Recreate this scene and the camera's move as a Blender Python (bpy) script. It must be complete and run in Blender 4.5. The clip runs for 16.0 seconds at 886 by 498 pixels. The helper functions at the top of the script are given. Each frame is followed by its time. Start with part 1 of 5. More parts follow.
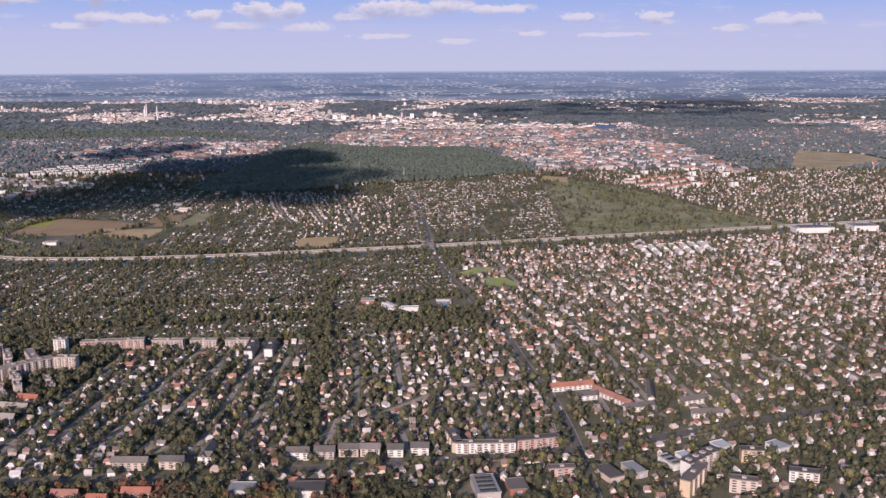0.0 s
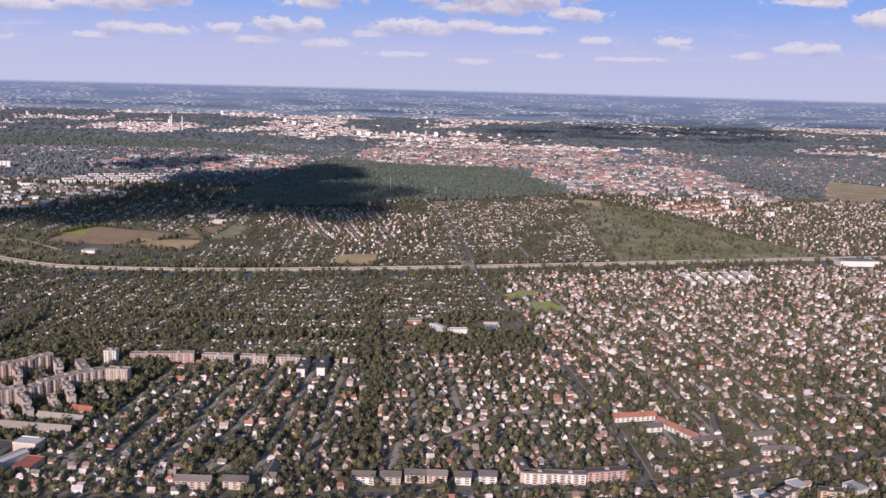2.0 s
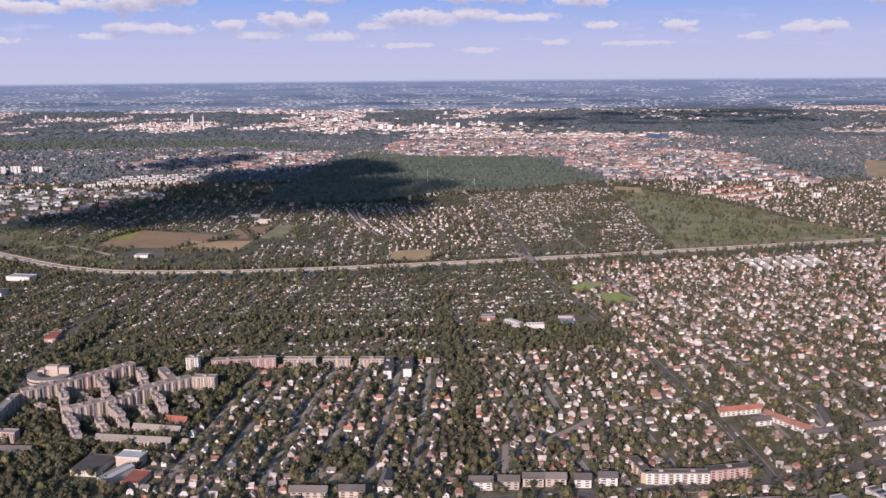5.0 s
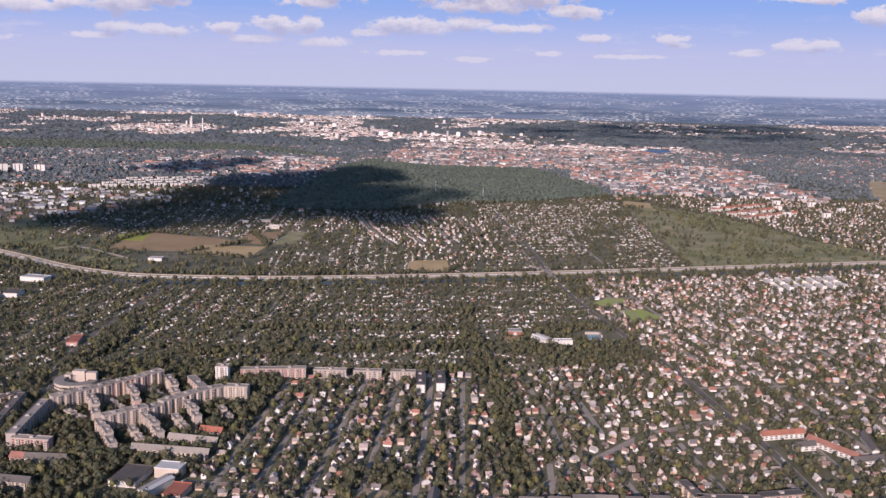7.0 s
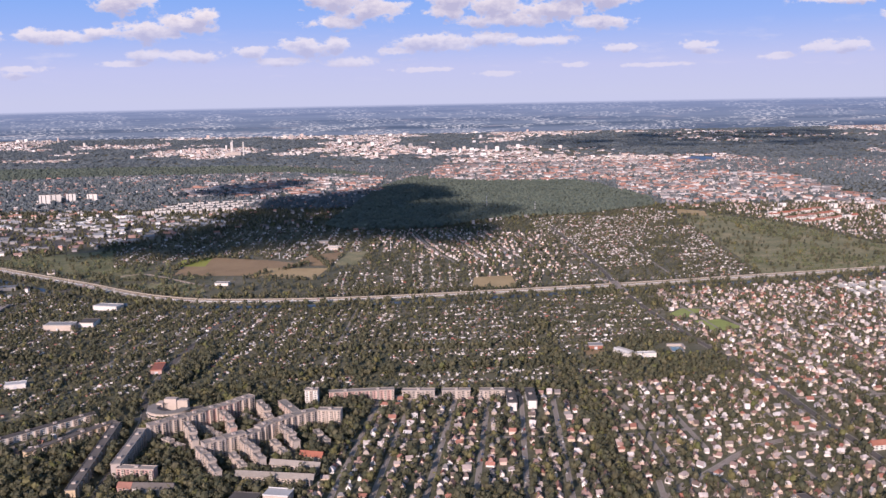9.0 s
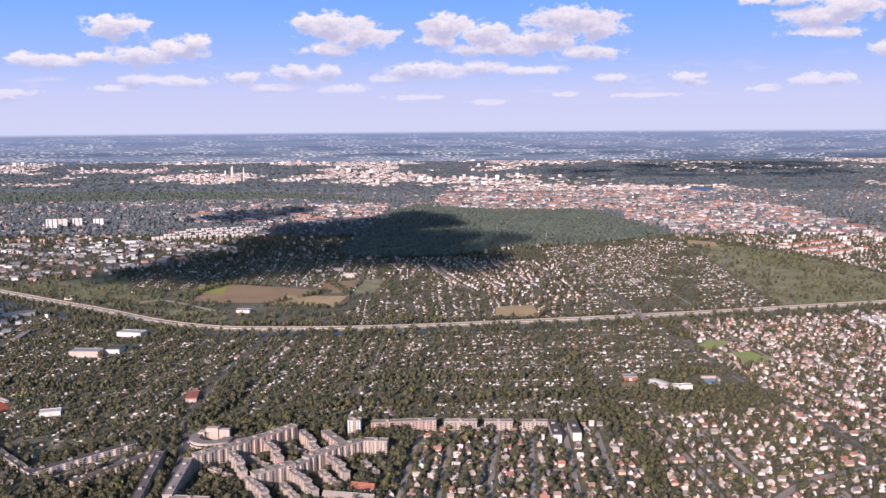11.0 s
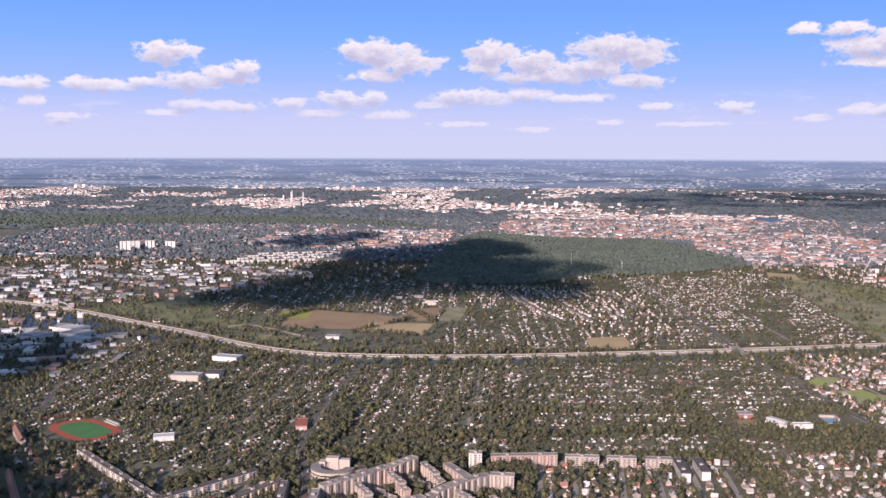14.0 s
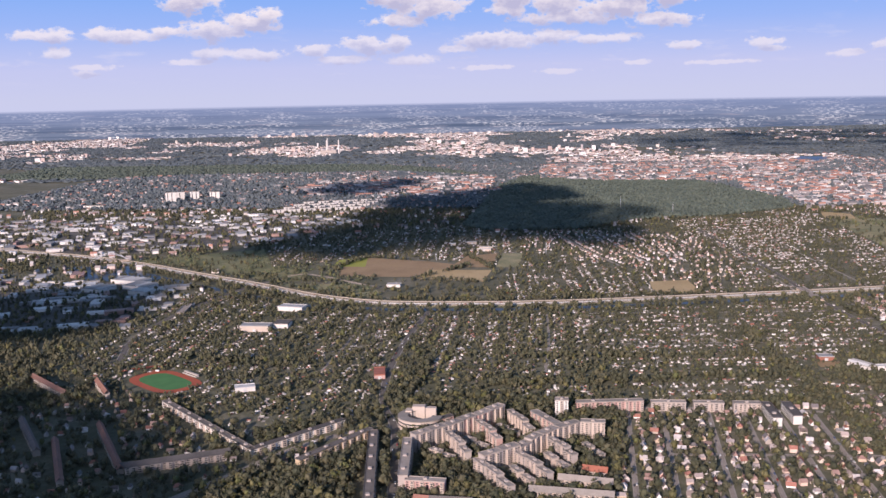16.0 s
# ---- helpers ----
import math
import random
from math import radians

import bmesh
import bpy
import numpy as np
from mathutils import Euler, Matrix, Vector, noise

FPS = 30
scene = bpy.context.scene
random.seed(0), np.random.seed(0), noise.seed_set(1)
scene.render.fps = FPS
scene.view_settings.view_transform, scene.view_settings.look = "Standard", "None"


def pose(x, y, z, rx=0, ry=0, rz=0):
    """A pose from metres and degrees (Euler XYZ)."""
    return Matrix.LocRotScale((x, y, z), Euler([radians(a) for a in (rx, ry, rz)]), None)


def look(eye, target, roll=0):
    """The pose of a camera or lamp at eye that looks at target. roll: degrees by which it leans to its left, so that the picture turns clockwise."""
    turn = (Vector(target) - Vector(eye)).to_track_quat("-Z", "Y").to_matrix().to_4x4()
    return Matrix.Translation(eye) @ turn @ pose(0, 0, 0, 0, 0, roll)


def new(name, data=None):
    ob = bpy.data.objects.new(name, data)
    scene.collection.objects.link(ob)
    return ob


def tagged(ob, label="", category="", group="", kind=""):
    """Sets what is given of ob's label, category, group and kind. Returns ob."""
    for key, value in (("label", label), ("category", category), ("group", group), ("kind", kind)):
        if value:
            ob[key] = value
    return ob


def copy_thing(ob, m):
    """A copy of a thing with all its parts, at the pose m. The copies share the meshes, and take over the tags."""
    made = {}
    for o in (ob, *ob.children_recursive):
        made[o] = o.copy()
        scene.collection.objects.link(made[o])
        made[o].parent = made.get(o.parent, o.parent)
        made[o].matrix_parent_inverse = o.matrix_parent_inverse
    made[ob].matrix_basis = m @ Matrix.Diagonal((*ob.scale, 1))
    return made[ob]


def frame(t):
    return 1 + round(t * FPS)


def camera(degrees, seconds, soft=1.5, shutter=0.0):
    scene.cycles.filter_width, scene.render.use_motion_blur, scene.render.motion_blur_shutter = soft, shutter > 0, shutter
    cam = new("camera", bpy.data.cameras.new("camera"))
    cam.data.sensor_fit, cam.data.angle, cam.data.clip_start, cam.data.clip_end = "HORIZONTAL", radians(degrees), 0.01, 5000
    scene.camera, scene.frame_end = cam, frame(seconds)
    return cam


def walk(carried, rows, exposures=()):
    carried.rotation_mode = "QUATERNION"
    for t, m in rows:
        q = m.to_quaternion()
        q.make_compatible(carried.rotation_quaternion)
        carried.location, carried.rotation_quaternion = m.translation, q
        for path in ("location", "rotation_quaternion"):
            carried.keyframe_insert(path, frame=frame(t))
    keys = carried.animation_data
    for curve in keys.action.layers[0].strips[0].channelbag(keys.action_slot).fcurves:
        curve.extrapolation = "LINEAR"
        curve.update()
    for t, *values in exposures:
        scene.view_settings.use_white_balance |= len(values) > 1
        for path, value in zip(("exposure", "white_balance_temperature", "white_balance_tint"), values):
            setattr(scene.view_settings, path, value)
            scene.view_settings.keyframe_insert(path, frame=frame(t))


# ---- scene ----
cam = camera(49.8, 16.0, 1.5)
PATH = [
    (0, (-1.941, -27.628, 198.355), (-1.933, -25.665, 197.97), -0.3),
    (0.5, (-10.097, -24.949, 198.42), (-10.094, -22.975, 198.1), -0.6),
    (1, (-18.236, -22.426, 198.452), (-18.244, -20.447, 198.162), -0.4),
    (1.5, (-26.389, -20.083, 198.464), (-26.409, -18.104, 198.174), 0.8),
    (2, (-34.52, -17.828, 198.483), (-34.535, -15.859, 198.136), 1.5),
    (2.5, (-42.64, -15.55, 198.515), (-42.657, -13.588, 198.126), 1.2),
    (3, (-50.755, -13.187, 198.556), (-50.756, -11.229, 198.148), 0.9),
    (3.5, (-58.853, -10.778, 198.602), (-58.864, -8.811, 198.243), 1.0),
    (4, (-66.905, -8.36, 198.735), (-66.937, -6.393, 198.372), -0.2),
    (4.2, (-70.129, -7.436, 198.781), (-70.167, -5.471, 198.412), -0.8),
    (6.5, (-107.328, 2.525, 200.5), (-107.354, 4.493, 200.143), 0.9),
    (7, (-115.554, 4.392, 200.664), (-115.569, 6.361, 200.314), 1.2),
    (7.5, (-123.942, 5.956, 200.816), (-123.977, 7.927, 200.478), 1.4),
    (8, (-132.516, 7.186, 200.979), (-132.556, 9.153, 200.619), 1.4),
    (8.5, (-141.303, 8.054, 201.151), (-141.365, 10.019, 200.78), 1.0),
    (8.8, (-146.675, 8.368, 201.223), (-146.733, 10.331, 200.844), 0.9),
    (9, (-150.294, 8.475, 201.262), (-150.378, 10.448, 200.943), -1.1),
    (9.2, (-153.932, 8.505, 201.324), (-154.006, 10.48, 201.023), -1.2),
    (11.5, (-195.93, 8.289, 203.995), (-195.988, 10.272, 203.737), -0.1),
    (12, (-204.976, 8.959, 204.25), (-205.034, 10.938, 203.969), 0.3),
    (12.5, (-213.935, 10.273, 204.438), (-214.006, 12.255, 204.185), 0.5),
    (13, (-222.808, 11.942, 204.569), (-222.895, 13.929, 204.358), -0.7),
    (13.5, (-231.572, 13.623, 204.681), (-231.673, 15.612, 204.495), -0.4),
    (14, (-240.274, 15.158, 204.776), (-240.424, 17.141, 204.568), 0.2),
    (14.5, (-249.026, 16.545, 204.857), (-249.192, 18.522, 204.603), -0.1),
    (15, (-257.945, 17.865, 204.931), (-258.122, 19.84, 204.671), -0.3),
    (15.5, (-266.916, 19.183, 205.002), (-267.11, 21.154, 204.721), -0.9),
    (16, (-275.897, 20.574, 205.09), (-276.104, 22.537, 204.769), -1.1),
]
walk(cam, [(t, look(eye, target, roll)) for t, eye, target, roll in PATH],
     [(0, -0.05, 6020, 15), (8, -0.03, 6020, 15), (9.2, 0.1, 6020, 15), (11.5, 0.22, 6050, 14), (14.5, 0.22, 6050, 15), (16, 0.1, 6050, 14)])

# ---- world, sun, exposure ----
# 1 unit of the plan = 2 m of the landscape, so that the distance stays within the lens's reach
SUN_AZ, SUN_EL = radians(197.5), radians(19.0)          # compass angle of the sun from +y, clockwise
SUN_DIR = Vector((math.sin(SUN_AZ) * math.cos(SUN_EL), math.cos(SUN_AZ) * math.cos(SUN_EL), math.sin(SUN_EL)))


def nodes_of(tree):
    tree.nodes.clear()

    def add(kind, **values):
        node = tree.nodes.new(kind)
        for key, value in values.items():
            if key == "op":
                node.operation = value
            elif key == "mode":
                node.blend_type = value
            elif key == "typ":
                node.data_type = value
            elif key == "clamp":
                node.use_clamp = value
        return node

    def put(node, *sockets, out=0):
        for i, s in enumerate(sockets):
            if s is None:
                continue
            if isinstance(s, (int, float, tuple)):
                node.inputs[i].default_value = s
            else:
                tree.links.new(s, node.inputs[i])
        return node.outputs[out]
    return add, put


CLOUDS = [
    [(-20.2, 5.36, 1.79, 0.59), (-19.5, 5.64, 0.82, 0.46)],
    [(-18.8, 3.8, 1.96, 0.59), (-16.9, 4.23, 1.63, 0.52), (-15.9, 4.67, 0.91, 0.46)],
    [(-8.2, 5.59, 2.12, 0.72), (-6.6, 4.97, 2.12, 0.72), (-8.6, 4.29, 1.63, 0.39), (-9.6, 5.78, 0.98, 0.52)],
]
CLOUDS += [
    [(-1.6, 5.58, 1.37, 0.78), (-2.0, 4.83, 1.24, 0.46), (0.7, 5.11, 1.63, 0.72), (1.7, 4.3, 3.26, 0.46), (5.9, 5.81, 2.77, 0.85), (7.3, 5.36, 1.47, 0.65), (4.3, 4.79, 2.61, 0.59), (6.7, 3.98, 1.96, 0.46)],
    [(-2.9, 3.06, 2.28, 0.49), (-1.6, 2.88, 1.63, 0.39), (-4.9, 2.58, 1.14, 0.26), (0.7, 3.22, 1.47, 0.39)],
    [(-9.9, 2.88, 1.96, 0.52), (-11.5, 2.11, 1.63, 0.26), (-8.6, 3.06, 0.98, 0.33), (-13.5, 2.66, 0.98, 0.39), (-7.6, 1.99, 1.47, 0.29)],
]
CLOUDS += [
    [(-23.8, 3.49, 2.28, 0.39), (-21.6, 3.81, 0.98, 0.26), (-25.0, 3.6, 1.3, 0.39)],
    [(-17.0, 2.43, 1.96, 0.33), (-19.1, 2.54, 0.98, 0.33), (-20.4, 2.04, 1.3, 0.2)],
    [(3.4, 3.01, 2.28, 0.29)],
]
CLOUDS += [
    [(19.8, 5.65, 2.45, 0.59), (21.2, 6.05, 1.63, 0.65), (19.8, 4.76, 1.96, 0.33), (18.3, 6.6, 1.3, 0.39), (16.2, 6.66, 0.98, 0.33)],
    [(19.7, 2.18, 1.79, 0.33), (16.5, 1.79, 0.98, 0.23), (20.6, 2.32, 0.82, 0.29)],
    [(12.5, 2.52, 0.98, 0.29), (12.8, 2.2, 0.82, 0.2), (8.3, 2.53, 0.98, 0.23)],
]
CLOUDS += [
    [(-3.3, 1.48, 1.63, 0.16), (1.1, 1.18, 1.3, 0.16), (5.7, 1.61, 0.82, 0.16), (10.0, 1.49, 1.96, 0.13), (-25.6, 1.78, 1.14, 0.2)],
    [(-28.1, 3.51, 1.63, 0.33), (-27.5, 2.56, 0.98, 0.29), (-26.0, 1.47, 0.72, 0.2)],
    [(23.1, 3.79, 0.98, 0.46)],
]


def build_world():
    world = bpy.data.worlds.new("sky")
    scene.world = world
    world.use_nodes = True
    tree = world.node_tree
    add, put = nodes_of(tree)
    sky = add("ShaderNodeTexSky")
    sky.sky_type, sky.sun_disc, sky.sun_elevation, sky.sun_rotation = "NISHITA", False, SUN_EL, SUN_AZ
    sky.air_density, sky.dust_density, sky.ozone_density = 1.0, 0.6, 1.5
    way = add("ShaderNodeTexCoord").outputs["Generated"]
    sep = add("ShaderNodeSeparateXYZ")
    put(sep, way)
    az = put(add("ShaderNodeMath", op="ARCTAN2"), sep.outputs[0], sep.outputs[1])
    az = put(add("ShaderNodeMath", op="MULTIPLY"), az, 57.2958)
    el = put(add("ShaderNodeMath", op="ARCSINE"), sep.outputs[2])
    el = put(add("ShaderNodeMath", op="MULTIPLY"), el, 57.2958)
    here = put(add("ShaderNodeCombineXYZ"), az, el, 0.0)

    # ragged edges: the angle is shifted by two sizes of noise
    def noise_at(vec, scale, detail, stretch=(1, 1.6, 1)):
        v = put(add("ShaderNodeVectorMath", op="MULTIPLY"), vec, stretch)
        n = add("ShaderNodeTexNoise")
        n.inputs["Scale"].default_value, n.inputs["Detail"].default_value = scale, detail
        n.inputs["Roughness"].default_value = 0.6
        tree.links.new(v, n.inputs["Vector"])
        return n.outputs["Fac"]

    rough = noise_at(here, 0.9, 6)
    billow = noise_at(here, 2.2, 5)

    def density(vec):
        best = None
        for cloud in CLOUDS:
            for a, e, ra, re in cloud:
                v = add("ShaderNodeVectorMath", op="MULTIPLY_ADD")
                p = put(v, vec, (1 / ra, 1 / re, 0.0), (-a / ra, -e / re, 0.0))
                d = put(add("ShaderNodeVectorMath", op="LENGTH"), p, out=1)
                best = d if best is None else put(add("ShaderNodeMath", op="SMOOTH_MIN"), best, d, 0.35)
        wob = put(add("ShaderNodeMath", op="MULTIPLY_ADD"), rough, 2.6, -1.3)
        wob2 = put(add("ShaderNodeMath", op="MULTIPLY_ADD"), billow, 1.1, wob)
        return put(add("ShaderNodeMath", op="ADD"), best, wob2)

    near = density(here)
    fade = add("ShaderNodeMapRange")
    fade.interpolation_type = "SMOOTHSTEP"
    mask = put(fade, near, 1.75, 1.2, 0.0, 1.0)
    up = put(add("ShaderNodeVectorMath", op="ADD"), here, (0.1, 0.42, 0.0))
    above = density(up)
    lit = put(add("ShaderNodeMapRange"), above, 0.7, 1.9, 0.0, 1.0)
    # thin far streaks low over the horizon
    low = noise_at(here, 0.35, 7, (1, 5, 1))
    streak = put(add("ShaderNodeMapRange"), low, 0.56, 0.75, 0.0, 0.55)
    lowfade = put(add("ShaderNodeMapRange"), el, 4.2, 2.0, 0.0, 1.0)
    streak = put(add("ShaderNodeMath", op="MULTIPLY"), streak, lowfade)
    hazefade = put(add("ShaderNodeMapRange"), el, 0.6, 2.0, 0.0, 1.0)
    streak = put(add("ShaderNodeMath", op="MULTIPLY"), streak, hazefade)
    mask = put(add("ShaderNodeMath", op="MAXIMUM"), mask, streak)
    # far clouds sink into the haze
    dim = put(add("ShaderNodeMapRange"), el, 0.8, 4.5, 0.35, 0.97)
    mask = put(add("ShaderNodeMath", op="MULTIPLY"), mask, dim)

    def mix(fac, a, b):
        m = add("ShaderNodeMix", typ="RGBA")
        for sock, val in ((m.inputs[0], fac), (m.inputs[6], a), (m.inputs[7], b)):
            if isinstance(val, (float, tuple)):
                sock.default_value = val
            else:
                tree.links.new(val, sock)
        return m.outputs[2]

    SK = 9.0                                             # the sky's own brightness at this strength
    cloud = mix(lit, (0.56 * SK, 0.52 * SK, 0.66 * SK, 1), (0.98 * SK, 0.86 * SK, 0.84 * SK, 1))
    grade = add("ShaderNodeValToRGB")
    put(grade, put(add("ShaderNodeMapRange"), el, 0.0, 9.0, 0.0, 1.0))
    ramp = grade.color_ramp
    ramp.elements[0].position, ramp.elements[0].color = 0.0, (0.64, 0.64, 0.80, 1)
    ramp.elements[1].position, ramp.elements[1].color = 1.0, (0.17, 0.36, 0.86, 1)
    for pos, col in ((0.18, (0.60, 0.61, 0.83, 1)), (0.45, (0.36, 0.50, 0.88, 1)), (0.7, (0.24, 0.44, 0.88, 1))):
        stop = ramp.elements.new(pos)
        stop.color = col
    air = add("ShaderNodeMix", typ="RGBA", mode="MULTIPLY")
    air.inputs[0].default_value = 1.0
    tree.links.new(grade.outputs[0], air.inputs[6])
    air.inputs[7].default_value = (SK, SK, SK, 1)
    # near the horizon the haze lies before the clear sky; higher up the sky is as it is
    blend = put(add("ShaderNodeMapRange"), el, 8.0, 25.0, 1.0, 0.0)
    fill = add("ShaderNodeVectorMath", op="SCALE")
    tree.links.new(sky.outputs[0], fill.inputs[0])
    fill.inputs["Scale"].default_value = 1.0
    clear = mix(blend, fill.outputs[0], air.outputs[2])
    full = mix(mask, clear, cloud)

    # the land beyond the ground that can be drawn: woods, fields and far quarters, haze painted into their colours
    down = put(add("ShaderNodeMath", op="MINIMUM"), sep.outputs[2], -0.004)
    reach = put(add("ShaderNodeMath", op="DIVIDE"), -0.2, down)
    land = put(add("ShaderNodeVectorMath", op="SCALE"), way, None)
    tree.links.new(reach, land.node.inputs["Scale"])
    def land_noise(scale, detail, stretch):
        return noise_at(land, scale, detail, stretch)
    woods = put(add("ShaderNodeMapRange"), land_noise(0.7, 5, (0.5, 1, 0)), 0.40, 0.55, 0.0, 1.0)
    quarters = put(add("ShaderNodeMapRange"), noise_at(here, 0.34, 6, (1, 9, 1)), 0.455, 0.56, 0.0, 1.0)
    specks = put(add("ShaderNodeMapRange"), noise_at(here, 4.0, 6, (1, 4.4, 1)), 0.49, 0.60, 0.0, 1.0)
    fields = put(add("ShaderNodeMapRange"), noise_at(here, 0.8, 3, (0.5, 9, 1)), 0.60, 0.66, 0.0, 0.7)
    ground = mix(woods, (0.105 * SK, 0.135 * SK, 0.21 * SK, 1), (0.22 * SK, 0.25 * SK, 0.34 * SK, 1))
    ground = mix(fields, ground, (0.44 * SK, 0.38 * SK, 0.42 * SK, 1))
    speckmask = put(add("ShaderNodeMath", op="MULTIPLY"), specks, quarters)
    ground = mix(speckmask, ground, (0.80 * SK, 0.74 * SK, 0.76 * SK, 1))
    # haze mixed over the land's colour, thickest just below the horizon
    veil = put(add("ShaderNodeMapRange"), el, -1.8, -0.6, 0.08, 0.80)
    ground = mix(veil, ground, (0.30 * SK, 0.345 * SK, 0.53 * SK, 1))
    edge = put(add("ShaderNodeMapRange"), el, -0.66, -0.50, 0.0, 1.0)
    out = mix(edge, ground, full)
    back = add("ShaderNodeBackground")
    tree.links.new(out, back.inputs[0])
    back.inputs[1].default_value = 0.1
    last = add("ShaderNodeOutputWorld")
    tree.links.new(back.outputs[0], last.inputs[0])


build_world()
sun = new("sun", bpy.data.lights.new("sun", "SUN"))
sun.data.energy, sun.data.angle, sun.data.color = 5.4, radians(0.5), (1.0, 0.80, 0.70)
sun.matrix_world = look(SUN_DIR * 300, (0, 0, 0))

# ---- materials ----


def material(name, rough=0.8, metal=0.0):
    m = bpy.data.materials.new(name)
    m.use_nodes = True
    add, put = nodes_of(m.node_tree)
    bsdf, last = add("ShaderNodeBsdfPrincipled"), add("ShaderNodeOutputMaterial")
    m.node_tree.links.new(bsdf.outputs[0], last.inputs[0])
    bsdf.inputs["Roughness"].default_value, bsdf.inputs["Metallic"].default_value = rough, metal
    return m, add, put, bsdf


def ramped(name, colours, source="island", rough=0.8, spread=0.25, scale=0.4, grain=4.0, metal=0.0, relief=0.0, steps=True):
    """One colour of the list for each piece, with stains of one size and grain of another."""
    m, add, put, bsdf = material(name, rough, metal)
    link = m.node_tree.links.new
    if source == "island":
        pick = add("ShaderNodeNewGeometry").outputs["Random Per Island"]
    else:
        pick = add("ShaderNodeObjectInfo").outputs["Random"]
    ramp = add("ShaderNodeValToRGB")
    link(pick, ramp.inputs[0])
    cr = ramp.color_ramp
    cr.interpolation = "CONSTANT" if steps else "LINEAR"
    while len(cr.elements) < len(colours):
        cr.elements.new(0.5)
    for i, c in enumerate(colours):
        cr.elements[i].position = i / len(colours)
        cr.elements[i].color = (*c, 1)
    where = add("ShaderNodeNewGeometry").outputs["Position"]
    a, b = add("ShaderNodeTexNoise"), add("ShaderNodeTexNoise")
    for n, s in ((a, scale), (b, grain)):
        link(where, n.inputs["Vector"])
        n.inputs["Scale"].default_value, n.inputs["Detail"].default_value = s, 3
    tone = put(add("ShaderNodeMath", op="ADD"), a.outputs["Fac"], b.outputs["Fac"])
    tone = put(add("ShaderNodeMapRange"), tone, 0.6, 1.4, 1 - spread, 1 + spread)
    mul = add("ShaderNodeMix", typ="RGBA", mode="MULTIPLY")
    mul.inputs[0].default_value = 1.0
    link(ramp.outputs[0], mul.inputs[6])
    link(tone, mul.inputs[7])
    link(mul.outputs[2], bsdf.inputs["Base Color"])
    if relief:
        bump = add("ShaderNodeBump")
        bump.inputs["Strength"].default_value = relief
        link(b.outputs["Fac"], bump.inputs["Height"])
        link(bump.outputs[0], bsdf.inputs["Normal"])
    return m


def land_material(name, dark, mid, light, scale=0.02, rough=0.95):
    """Ground cover with patches of three tones at two sizes."""
    m, add, put, bsdf = material(name, rough)
    link = m.node_tree.links.new
    where = add("ShaderNodeNewGeometry").outputs["Position"]
    a, b, c = (add("ShaderNodeTexNoise") for _ in range(3))
    for n, s, d in ((a, scale, 5), (b, scale * 9, 4), (c, scale * 45, 3)):
        link(where, n.inputs["Vector"])
        n.inputs["Scale"].default_value, n.inputs["Detail"].default_value = s, d
    t = put(add("ShaderNodeMath", op="MULTIPLY_ADD"), b.outputs["Fac"], 0.6, a.outputs["Fac"])
    t = put(add("ShaderNodeMath", op="MULTIPLY_ADD"), c.outputs["Fac"], 0.35, t)
    t = put(add("ShaderNodeMapRange"), t, 0.7, 1.25, 0.0, 1.0)
    ramp = add("ShaderNodeValToRGB")
    link(t, ramp.inputs[0])
    cr = ramp.color_ramp
    cr.elements[0].color, cr.elements[1].color = (*dark, 1), (*light, 1)
    e = cr.elements.new(0.5)
    e.color = (*mid, 1)
    link(ramp.outputs[0], bsdf.inputs["Base Color"])
    return m


WHITES = [(0.80, 0.75, 0.71), (0.70, 0.62, 0.53), (0.80, 0.77, 0.75), (0.56, 0.44, 0.33), (0.66, 0.58, 0.53), (0.46, 0.38, 0.32), (0.68, 0.52, 0.44), (0.40, 0.35, 0.31)]
ROOFS = [(0.28, 0.13, 0.095), (0.16, 0.12, 0.105), (0.35, 0.16, 0.12), (0.36, 0.31, 0.30), (0.23, 0.16, 0.14), (0.52, 0.47, 0.46), (0.21, 0.20, 0.20), (0.27, 0.22, 0.20), (0.30, 0.19, 0.16), (0.18, 0.16, 0.16), (0.33, 0.22, 0.19), (0.62, 0.58, 0.57), (0.40, 0.33, 0.31)]
HUTS = [(0.80, 0.77, 0.73), (0.58, 0.55, 0.51), (0.26, 0.20, 0.16), (0.72, 0.69, 0.66), (0.22, 0.20, 0.19), (0.45, 0.40, 0.36), (0.34, 0.14, 0.10), (0.55, 0.52, 0.50), (0.18, 0.14, 0.12)]
